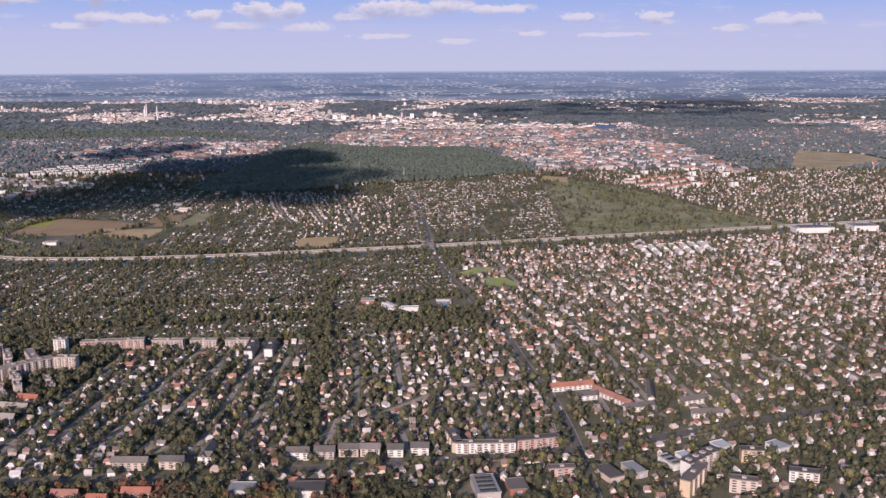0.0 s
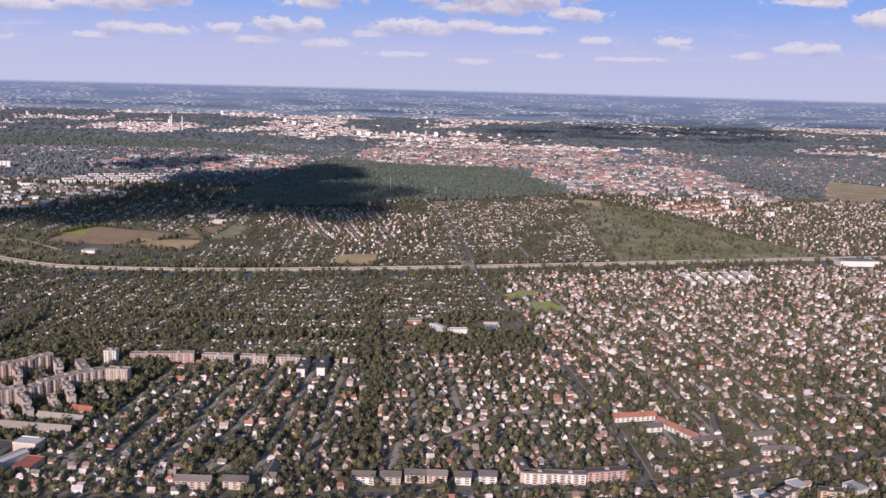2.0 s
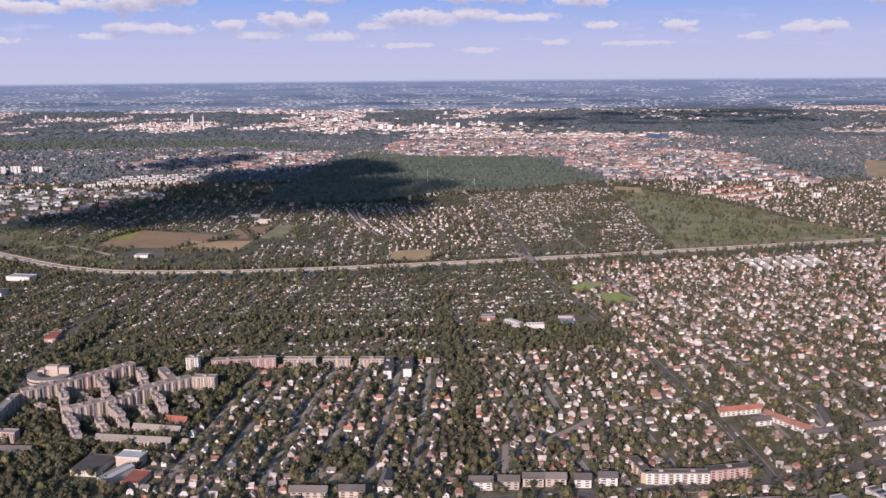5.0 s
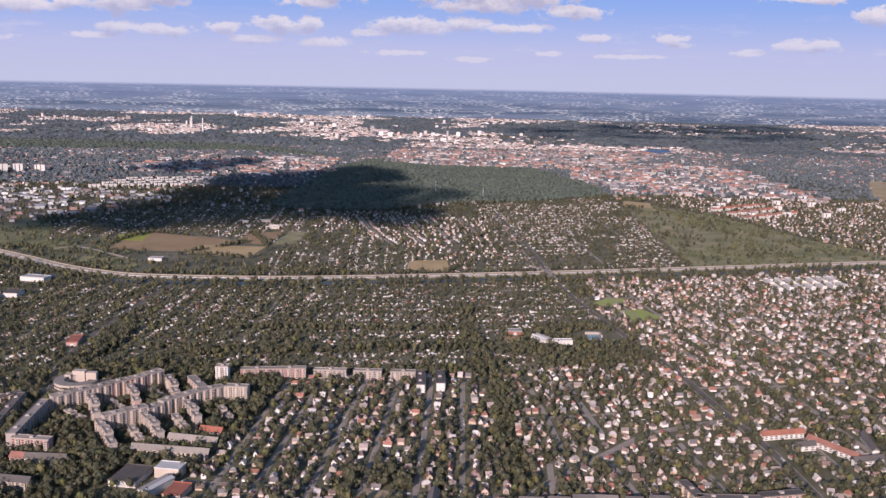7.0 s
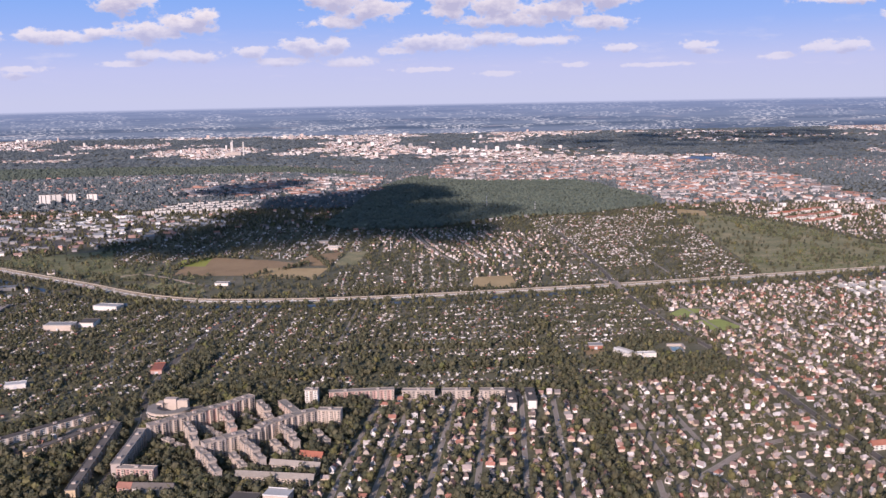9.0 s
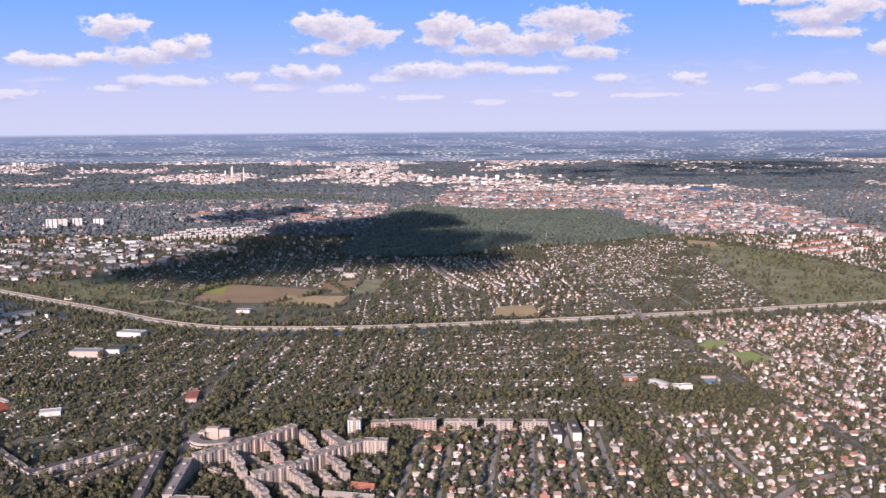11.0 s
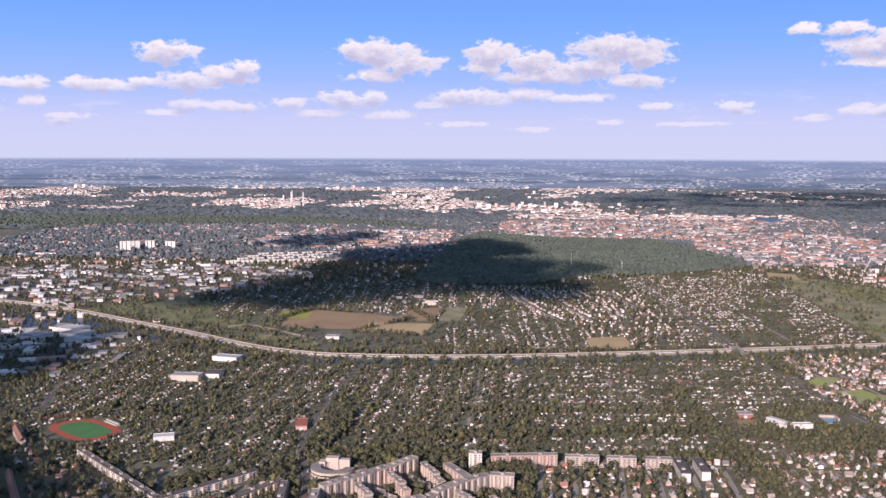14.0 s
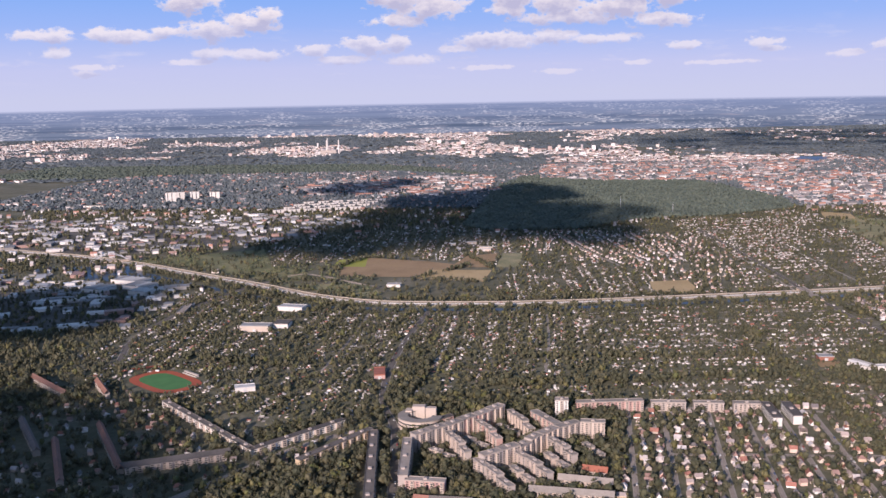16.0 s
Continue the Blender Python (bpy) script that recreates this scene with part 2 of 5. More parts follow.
M = {
    "wall": ramped("rendered_house_wall", WHITES, "island", 0.85, 0.12, 0.3, 2.0),
    "wall_one": ramped("rendered_house_wall_plain", WHITES, "object", 0.85, 0.12, 0.3, 2.0),
    "roof": ramped("clay_roof_tiles", ROOFS, "island", 0.75, 0.3, 0.3, 3.0, relief=0.3),
    "roof_one": ramped("clay_roof_tiles_plain", ROOFS, "object", 0.75, 0.3, 0.3, 3.0, relief=0.3),
    "hut": ramped("garden_hut_boards", HUTS, "island", 0.8, 0.25, 0.5, 3.0),
    "hutroof": ramped("garden_hut_felt", HUTS, "island", 0.7, 0.25, 0.5, 3.0),
    "leaf": ramped("garden_foliage", [(0.045, 0.050, 0.026), (0.062, 0.065, 0.033), (0.084, 0.081, 0.041), (0.054, 0.058, 0.033), (0.102, 0.093, 0.049)], "island", 0.75, 0.35, 0.03, 0.5, steps=False),
    "leaf_rust": ramped("autumn_foliage", [(0.15, 0.06, 0.035), (0.12, 0.065, 0.035), (0.17, 0.085, 0.04)], "island", 0.75, 0.3, 0.05, 0.5, steps=False),
    "shrub": ramped("meadow_shrubs", [(0.10, 0.12, 0.055), (0.13, 0.145, 0.065), (0.17, 0.17, 0.08), (0.085, 0.105, 0.055)], "island", 0.8, 0.3, 0.02, 0.4, steps=False),
    "leaf_yellow": ramped("linden_foliage", [(0.10, 0.11, 0.035), (0.12, 0.12, 0.04), (0.14, 0.125, 0.05)], "island", 0.75, 0.3, 0.05, 0.5, steps=False),
    # the wood's green, lightened and greyed to carry some haze
    "needle": ramped("hazed_wood_foliage", [(0.075, 0.098, 0.078), (0.086, 0.108, 0.084), (0.098, 0.118, 0.090)], "island", 0.8, 0.2, 0.012, 0.3, steps=False),
    # far leaves paler and bluer: the haze before them is in this colour
    "hazed_farleaf": ramped("hazed_far_foliage", [(0.088, 0.110, 0.122), (0.104, 0.126, 0.136), (0.122, 0.140, 0.146)], "island", 0.8, 0.25, 0.006, 0.2, steps=False),
    "bark": ramped("bark", [(0.10, 0.08, 0.06)], "object", 0.95, 0.3, 1.0, 6.0),
    "asphalt": ramped("asphalt", [(0.17, 0.155, 0.14)], "object", 0.9, 0.2, 0.05, 1.0),
    "street": ramped("street_paving", [(0.38, 0.33, 0.29)], "object", 0.9, 0.25, 0.08, 1.0),
    "concrete": ramped("road_concrete", [(0.60, 0.48, 0.37)], "object", 0.9, 0.18, 0.05, 1.0),
    "mark": ramped("road_marking", [(0.75, 0.75, 0.72)], "object", 0.8, 0.1),
    "flatroof": ramped("roofing_felt", [(0.15, 0.135, 0.125), (0.19, 0.17, 0.155), (0.13, 0.12, 0.115)], "object", 0.9, 0.25, 0.1, 1.5),
    "facade": ramped("slab_facade", [(0.44, 0.38, 0.34)], "object", 0.85, 0.12, 0.15, 1.5),
    "paleroof": ramped("gravelled_roof", [(0.34, 0.30, 0.265), (0.29, 0.26, 0.23), (0.38, 0.33, 0.29)], "object", 0.9, 0.25, 0.1, 1.5),
    "whiteroof": ramped("white_sheet_roof", [(0.82, 0.75, 0.66)], "object", 0.95, 0.12, 0.1, 1.5),
    "thincloud": ramped("thin_cloud_vapour", [(0.85, 0.85, 0.86)], "object", 1.0, 0.05),
    "softcloud": ramped("loose_cloud_vapour", [(0.85, 0.85, 0.86)], "object", 1.0, 0.05),
    "facade_yellow": ramped("slab_facade_yellow", [(0.56, 0.43, 0.28)], "object", 0.85, 0.12, 0.15, 1.5),
    "facade_pink": ramped("slab_facade_pink", [(0.50, 0.33, 0.29)], "object", 0.85, 0.12, 0.15, 1.5),
    "facade_cream": ramped("slab_facade_cream", [(0.54, 0.45, 0.38)], "object", 0.85, 0.12, 0.15, 1.5),
    "facade_white": ramped("slab_facade_white", [(0.70, 0.66, 0.61)], "object", 0.85, 0.12, 0.15, 1.5),
    "hall": ramped("industrial_sheet", [(0.50, 0.49, 0.48), (0.78, 0.76, 0.73), (0.30, 0.29, 0.28), (0.66, 0.62, 0.58), (0.26, 0.25, 0.24), (0.38, 0.24, 0.20)], "island", 0.6, 0.15, 0.05, 1.0),
    "sheet": ramped("hall_sheet_roof", [(0.46, 0.45, 0.44), (0.60, 0.59, 0.57), (0.34, 0.33, 0.32)], "object", 0.6, 0.15, 0.05, 1.0),
    "redtile": ramped("red_roof_tiles", [(0.36, 0.15, 0.10), (0.33, 0.16, 0.12), (0.38, 0.14, 0.09)], "object", 0.75, 0.25, 0.2, 2.0, relief=0.3),
    # old terrace tiles, browner than the red ones: shade put into the colour
    "shaded_tile": ramped("shaded_roof_tiles", [(0.20, 0.11, 0.085), (0.17, 0.13, 0.11), (0.26, 0.13, 0.09)], "object", 0.8, 0.25, 0.2, 2.0, relief=0.3),
    "city": ramped("city_walls", [(0.72, 0.68, 0.66), (0.46, 0.41, 0.40), (0.84, 0.80, 0.78), (0.60, 0.47, 0.42), (0.68, 0.61, 0.55), (0.38, 0.35, 0.34)], "island", 0.85, 0.15, 0.02, 0.3),
    "cityroof": ramped("city_roofs", [(0.38, 0.19, 0.14), (0.26, 0.25, 0.25), (0.44, 0.24, 0.18), (0.30, 0.20, 0.17), (0.52, 0.49, 0.48), (0.34, 0.30, 0.29), (0.20, 0.19, 0.19)], "island", 0.8, 0.2, 0.02, 0.3),
    "metal": ramped("painted_metal", [(0.62, 0.62, 0.62)], "object", 0.5, 0.1, metal=0.3),
    "car": ramped("car_paint", [(0.70, 0.70, 0.70), (0.05, 0.05, 0.06), (0.35, 0.36, 0.38), (0.75, 0.74, 0.72), (0.30, 0.04, 0.03), (0.05, 0.09, 0.20)], "object", 0.35, 0.05),
    "grass": land_material("sports_turf", (0.28, 0.33, 0.09), (0.34, 0.39, 0.11), (0.40, 0.43, 0.14), 0.08),
    "turf": land_material("stadium_turf", (0.06, 0.18, 0.055), (0.075, 0.21, 0.065), (0.09, 0.24, 0.075), 0.1),
    "tartan": ramped("running_track", [(0.42, 0.10, 0.05)], "object", 0.9, 0.15, 0.3, 3.0),
    "meadow": land_material("rough_meadow", (0.15, 0.16, 0.075), (0.26, 0.25, 0.13), (0.44, 0.36, 0.21), 0.03),
    "pasture": land_material("green_meadow", (0.12, 0.135, 0.062), (0.20, 0.20, 0.09), (0.34, 0.30, 0.16), 0.013),
    "soil": land_material("ploughed_field", (0.28, 0.19, 0.10), (0.35, 0.24, 0.13), (0.40, 0.28, 0.15), 0.03),
    "straw": land_material("stubble_field", (0.42, 0.30, 0.15), (0.50, 0.37, 0.19), (0.56, 0.42, 0.23), 0.03),
    "dry": land_material("dry_wasteland", (0.24, 0.20, 0.11), (0.42, 0.33, 0.19), (0.54, 0.43, 0.27), 0.02),
    "lime": land_material("flowering_field", (0.27, 0.28, 0.05), (0.33, 0.34, 0.06), (0.38, 0.38, 0.07), 0.05),
    "ground": land_material("town_ground", (0.085, 0.092, 0.048), (0.14, 0.135, 0.085), (0.24, 0.215, 0.16), 0.02),
    "yard": land_material("industrial_yard", (0.09, 0.085, 0.075), (0.15, 0.14, 0.125), (0.24, 0.22, 0.20), 0.02),
    "tile": ramped("pool_tiles", [(0.16, 0.32, 0.42)], "object", 0.3, 0.1),
    "pave": ramped("pale_paving", [(0.40, 0.36, 0.32)], "object", 0.9, 0.15),
    "cloud": ramped("cloud_vapour", [(0.85, 0.85, 0.86)], "object", 1.0, 0.05),
    "brick": ramped("dark_brick", [(0.30, 0.13, 0.09)], "object", 0.9, 0.2),
}
for _k in ("asphalt", "street", "concrete", "pave", "yard", "flatroof"):
    for _nd in M[_k].node_tree.nodes:
        if _nd.type == "BSDF_PRINCIPLED":
            _nd.inputs["Specular IOR Level"].default_value = 0.12
for _k, _share in (("thincloud", 0.24), ("softcloud", 0.30)):
    _tree = M[_k].node_tree
    _clear, _half = _tree.nodes.new("ShaderNodeBsdfTransparent"), _tree.nodes.new("ShaderNodeMixShader")
    _last = [q for q in _tree.nodes if q.type == "OUTPUT_MATERIAL"][0]
    _body = [q for q in _tree.nodes if q.type == "BSDF_PRINCIPLED"][0]
    _half.inputs[0].default_value = _share
    _tree.links.new(_clear.outputs[0], _half.inputs[1])
    _tree.links.new(_body.outputs[0], _half.inputs[2])
    _tree.links.new(_half.outputs[0], _last.inputs[0])
M["glass"], _a, _p, _b = material("window_glass", 0.12)
_b.inputs["Base Color"].default_value = (0.035, 0.045, 0.055, 1)
M["water"], _a, _p, _b = material("canal_water", 0.3)
_b.inputs["Base Color"].default_value = (0.02, 0.032, 0.045, 1)
_n, _u = _a("ShaderNodeTexNoise"), _a("ShaderNodeBump")
_n.inputs["Scale"].default_value, _u.inputs["Strength"].default_value = 0.6, 0.15
M["water"].node_tree.links.new(_n.outputs[0], _u.inputs["Height"])
M["water"].node_tree.links.new(_u.outputs[0], _b.inputs["Normal"])

# ---- mesh tools ----
rng = np.random.default_rng(7)


def mesh_of(name, verts, faces, mat):
    """A mesh from arrays of corners and of triangles or quads."""
    me = bpy.data.meshes.new(name)
    verts, faces = np.asarray(verts, np.float32), np.asarray(faces, np.int32)
    n, k = faces.shape
    me.vertices.add(len(verts))
    me.vertices.foreach_set("co", verts.ravel())
    me.loops.add(n * k)
    me.loops.foreach_set("vertex_index", faces.ravel())
    me.polygons.add(n)
    me.polygons.foreach_set("loop_start", np.arange(0, n * k, k, dtype=np.int32))
    me.polygons.foreach_set("use_smooth", np.zeros(n, bool))
    me.update(calc_edges=True)
    me.materials.append(mat)
    return me


def strewn(proto, places, turns, sizes):
    """Copies of a small mesh, joined: places (n,3), turns (n), sizes (n,3)."""
    pv, pf = proto
    n = len(places)
    c, s = np.cos(turns)[:, None], np.sin(turns)[:, None]
    q = pv[None] * sizes[:, None, :]
    out = np.stack([q[..., 0] * c - q[..., 1] * s, q[..., 0] * s + q[..., 1] * c, q[..., 2]], -1) + places[:, None, :]
    faces = pf[None] + (np.arange(n) * len(pv))[:, None, None]
    return out.reshape(-1, 3), faces.reshape(-1, pf.shape[1])


def joined(bits):
    vs, fs, off = [], [], 0
    for v, f in bits:
        vs.append(v)
        fs.append(f + off)
        off += len(v)
    return np.concatenate(vs), np.concatenate(fs)


def part(name, data, parent, label="", at=None):
    ob = new(name, data)
    ob.parent = parent
    if at is not None:
        ob.matrix_basis = at
    if label:
        tagged(ob, label)
    return ob


def thing(name, label, category, group="", at=None, kind=""):
    ob = new(name)
    ob.empty_display_size = 0.5
    if at is not None:
        ob.matrix_basis = at
    return tagged(ob, label, category, group, kind)


def box(x0, y0, z0, x1, y1, z1):
    v = np.array([(x, y, z) for z in (z0, z1) for x, y in ((x0, y0), (x1, y0), (x1, y1), (x0, y1))], float)
    f = [(0, 1, 5), (0, 5, 4), (1, 2, 6), (1, 6, 5), (2, 3, 7), (2, 7, 6), (3, 0, 4), (3, 4, 7), (4, 5, 6), (4, 6, 7), (0, 2, 1), (0, 3, 2)]
    return v, np.array(f)


def gable_walls(e, r):
    v = np.array([(-.5, -.5, 0), (.5, -.5, 0), (.5, .5, 0), (-.5, .5, 0), (-.5, -.5, e), (.5, -.5, e), (.5, .5, e), (-.5, .5, e), (0, -.5, r), (0, .5, r)], float)
    f = [(0, 1, 5), (0, 5, 4), (1, 2, 6), (1, 6, 5), (2, 3, 7), (2, 7, 6), (3, 0, 4), (3, 4, 7), (4, 5, 8), (6, 7, 9)]
    return v, np.array(f)


def gable_roof(e, r, over=0.06, thick=0.05, hip=0.0):
    o = 0.5 + over
    k = (r - e) / 0.5
    lo, y = e - over * k, 0.5 + over
    v = []
    for d in (0.012, thick + 0.012):
        v += [(-o, -y, lo + d), (0, -y + hip, r + d), (o, -y, lo + d), (-o, y, lo + d), (0, y - hip, r + d), (o, y, lo + d)]
    f = [(6, 7, 10), (6, 10, 9), (7, 8, 11), (7, 11, 10), (0, 4, 1), (0, 3, 4), (1, 5, 2), (1, 4, 5),
         (0, 6, 9), (0, 9, 3), (2, 5, 11), (2, 11, 8), (0, 1, 7), (0, 7, 6), (1, 2, 8), (1, 8, 7), (3, 9, 10), (3, 10, 4), (4, 10, 11), (4, 11, 5)]
    if hip:
        f += [(6, 8, 7), (9, 10, 11)]
    return np.array(v, float), np.array(f)


T_ICO = (1 + 5 ** 0.5) / 2
ICO_V = np.array([(-1, T_ICO, 0), (1, T_ICO, 0), (-1, -T_ICO, 0), (1, -T_ICO, 0), (0, -1, T_ICO), (0, 1, T_ICO), (0, -1, -T_ICO), (0, 1, -T_ICO), (T_ICO, 0, -1), (T_ICO, 0, 1), (-T_ICO, 0, -1), (-T_ICO, 0, 1)]) / (1 + T_ICO ** 2) ** 0.5
ICO_F = np.array([(0, 11, 5), (0, 5, 1), (0, 1, 7), (0, 7, 10), (0, 10, 11), (1, 5, 9), (5, 11, 4), (11, 10, 2), (10, 7, 6), (7, 1, 8), (3, 9, 4), (3, 4, 2), (3, 2, 6), (3, 6, 8), (3, 8, 9), (4, 9, 5), (2, 4, 11), (6, 2, 10), (8, 6, 7), (9, 8, 1)])


def clumps(n, size, r=0.5, squash=1.0):
    """Leaf clumps strewn over a crown of width 1 about its middle."""
    d = rng.normal(size=(n, 3))
    d /= np.linalg.norm(d, axis=1)[:, None]
    lobes = 1 + 0.22 * np.sin(3 * np.arctan2(d[:, 1], d[:, 0]) + rng.uniform(0, 6)) * np.cos(2 * d[:, 2] + rng.uniform(0, 6))
    p = d * (r * rng.uniform(0.78, 1.08, n) * lobes)[:, None]
    tri = rng.normal(size=(n, 3, 3))
    tri /= np.linalg.norm(tri, axis=2)[..., None]
    v = p[:, None] + tri * (size * rng.uniform(0.6, 1.3, n))[:, None, None]
    v[..., 2] *= squash
    return v.reshape(-1, 3), np.arange(n * 3).reshape(-1, 3)


def crown(n, size, core=0.40):
    v = ICO_V * core * rng.uniform(0.75, 1.15, (12, 1))
    bits = [(v, ICO_F), clumps(n, size)]
    cv, cf = joined(bits)
    cv[:, 2] = cv[:, 2] * rng.uniform(0.85, 1.25) + 0.62
    return cv, cf


def trunk(sides=5, r=0.035, h=0.4, limbs=0):
    bits = []

    def limb(a, b, ra, rb):
        a, b = np.array(a, float), np.array(b, float)
        ring = [(math.cos(6.2832 * i / sides), math.sin(6.2832 * i / sides), 0) for i in range(sides)]
        v = np.array([a + np.array(p) * ra for p in ring] + [b + np.array(p) * rb for p in ring])
        f = []
        for i in range(sides):
            j = (i + 1) % sides
            f += [(i, j, sides + j), (i, sides + j, sides + i)]
        bits.append((v, np.array(f)))
    limb((0, 0, 0), (0, 0, h), r, r * 0.7)
    for i in range(limbs):
        a = 6.28 * i / limbs
        limb((0, 0, h * 0.75), (0.22 * math.cos(a), 0.22 * math.sin(a), h + 0.2), r * 0.6, r * 0.25)
    return joined(bits)


TREES = [joined([crown(38, 0.17), trunk(3)]) for _ in range(8)]
MIDTREES = [crown(13, 0.27, 0.40) for _ in range(8)]
FARTREES = [joined([(ICO_V * (0.5, 0.5, 0.42) * rng.uniform(0.65, 1.25, (12, 1)) + (0, 0, 0.45), ICO_F), (lambda k: (k[0] * (1, 1, 0.8) + (0, 0, 0.5), k[1]))(clumps(5, 0.28))]) for _ in range(6)]


# ---- the plan ----
CELL, GX0, GY0, GNX, GNY = 2.0, -1400.0, 300.0, 1300, 1250
occupied = np.zeros((GNY, GNX), bool)
zone = np.zeros((GNY, GNX), np.int8)
gx, gy = np.meshgrid(GX0 + CELL * (np.arange(GNX) + 0.5), GY0 + CELL * (np.arange(GNY) + 0.5))
BUILT, HOUSES, GARDENS, WOOD, GRASS, BARE, ESTATE, WORKS, CITY, BELT = range(10)


def inside(poly, x, y):
    hit = np.zeros(np.shape(x), bool)
    for (xa, ya), (xb, yb) in zip(poly, poly[1:] + poly[:1]):
        if ya != yb:
            hit ^= ((ya > y) != (yb > y)) & (x < (xb - xa) * (y - ya) / (yb - ya) + xa)
    return hit


def line_distance(line, x, y):
    best = np.full(np.shape(x), 1e9)
    for (xa, ya), (xb, yb) in zip(line, line[1:]):
        dx, dy = xb - xa, yb - ya
        t = np.clip(((x - xa) * dx + (y - ya) * dy) / (dx * dx + dy * dy), 0, 1)
        best = np.minimum(best, np.hypot(x - xa - t * dx, y - ya - t * dy))
    return best


def cells(x, y):
    return np.clip(((np.asarray(y) - GY0) / CELL).astype(int), 0, GNY - 1), np.clip(((np.asarray(x) - GX0) / CELL).astype(int), 0, GNX - 1)


def block_out(x, y, r):
    j, i = cells(x, y)
    k = int(round(r / CELL))
    occupied[max(0, j - k):j + k + 1, max(0, i - k):i + k + 1] = True


MOTORWAY = [(-1400, 1420), (-1150, 1320), (-968, 1245), (-879, 1213), (-778, 1158), (-679, 1087), (-594, 1032), (-515, 970), (-450, 941), (-406, 936), (-322, 937), (-235, 948), (-120, 973), (-14, 996), (141, 1037), (351, 1093), (550, 1145), (800, 1205), (1200, 1300)]
CANAL = [(-745, 1095), (-668, 1035), (-570, 965), (-505, 925), (-450, 916), (-406, 912), (-322, 913), (-235, 924), (-120, 949), (-14, 972), (145, 1013), (356, 1070), (556, 1122), (806, 1182), (1206, 1277)]
AVENUE = [(70, 300), (70, 439), (69, 471), (65, 526), (55, 582), (46, 672), (22, 771), (2, 877), (-11, 990), (-14, 1080), (-30, 1281), (-48, 1456)]
SOUTH_ROAD = [(-424, 395), (-213, 402), (-160, 403), (-106, 408), (-63, 418), (3, 427), (69, 437), (127, 459), (204, 487), (360, 545), (696, 680)]
CROSS_ROAD = [(-75, 443), (-55, 473), (-29, 499), (-1, 532), (29, 548), (58, 561)]
WEST_ROAD = [(-346, 400), (-352, 470), (-361, 540), (-368, 590), (-385, 630), (-392, 716), (-391, 801), (-384, 905)]
NORTH_LANE = [(-364, 590), (-400, 572), (-430, 535), (-442, 510), (-500, 420)]
BRANCH_ROAD = [(-570, 1069), (-595, 1028), (-612, 957), (-625, 905), (-633, 796), (-610, 724)]

zone[:] = BUILT
for code, poly in (
    (HOUSES, [(-246, 366), (900, 366), (1000, 1240), (24, 990), (17, 790), (-50, 700), (-70, 640), (-225, 628), (-240, 560)]),
    (GARDENS, [(-650, 640), (-530, 630), (-443, 540), (-397, 592), (-380, 640), (-300, 655), (-257, 632), (-64, 660), (17, 790), (-2, 953), (-410, 909), (-530, 942), (-651, 996)]),
    (GARDENS, [(-480, 968), (-312, 957), (163, 1040), (177, 1412), (147, 1702), (-219, 1441), (-346, 1354), (-492, 1363)]),
    (GRASS, [(152, 1038), (439, 1127), (365, 1253), (301, 1478), (193, 1652), (161, 1409)]),
    (HOUSES, [(365, 1115), (900, 1250), (1000, 1700), (549, 1807), (305, 1736), (216, 1637), (312, 1481), (376, 1257)]),
    (GRASS, [(-813, 1166), (-670, 1127), (-550, 1032), (-451, 960), (-331, 961), (-314, 1141), (-492, 1238), (-629, 1322), (-750, 1241)]),
    (WOOD, [(-400, 1428), (-388, 1642), (-377, 2077), (-320, 2330), (-120, 2350), (10, 2330), (95, 2080), (168, 1800), (152, 1703), (21, 1608), (-122, 1557), (-220, 1450)]),
    (GARDENS, [(-570, 1270), (-492, 1247), (-345, 1256), (-347, 1431), (-406, 1505), (-610, 1382)]),
    (WORKS, [(-1246, 1240), (-812, 1232), (-629, 1351), (-570, 1569), (-705, 1659), (-1225, 1570)]),
    (WORKS, [(-983, 721), (-651, 835), (-641, 987), (-712, 1056), (-814, 1100), (-973, 1089)]),
    (CITY, [(200, 1690), (300, 1740), (553, 1670), (650, 1700), (690, 2150), (430, 2420), (213, 2330), (125, 2060)]),
    (CITY, [(-281, 2274), (-133, 2192), (170, 2188), (419, 2527), (569, 2844), (248, 2756), (-297, 2691)]),
    (CITY, [(-817, 1976), (-514, 1883), (-357, 2011), (-405, 2389), (-812, 2284)]),
    (HOUSES, [(-300, 1440), (-157, 1461), (-63, 1373), (-40, 1240), (-71, 1049), (-116, 1000), (-182, 1151), (-300, 1278)]),
    (GARDENS, [(-654, 1283), (-573, 1385), (-449, 1329), (-434, 1213), (-518, 1192), (-603, 1133)]),
    (WOOD, [(-1760, 2800), (-1560, 2330), (-1226, 2490), (-667, 2554), (-416, 2402), (-585, 2638), (-800, 2800)]),
    (ESTATE, [(-364, 455), (-248, 455), (-232, 520), (-228, 575), (-215, 640), (-277, 640), (-369, 610)]),
    (HOUSES, [(-649, 400), (-365, 400), (-369, 600), (-430, 560), (-560, 640), (-650, 610)]),
    (ESTATE, [(-452, 440), (-372, 440), (-376, 560), (-402, 518), (-445, 512)]),
    (ESTATE, [(-436, 548), (-402, 590), (-412, 606), (-452, 566)]),
    (BELT, [(-330, 350), (-10, 350), (-10, 396), (-110, 399), (-330, 392)]),
    (BELT, [(-172, 452), (-164, 464), (-143, 477), (-131, 455), (-131, 436), (-142, 434), (-146, 452), (-158, 450), (-160, 434), (-168, 434)]),
    (BELT, [(-43, 656), (40, 682), (28, 791), (-25, 786), (-65, 724)]),
):
    zone[inside(poly, gx, gy)] = code
for line, near in ((MOTORWAY, 19), (CANAL, 12)):
    d = line_distance(line, gx, gy)
    zone[(d < near) & (gx > -760)] = BELT
zone[line_distance(MOTORWAY, gx, gy) < 13] = BARE
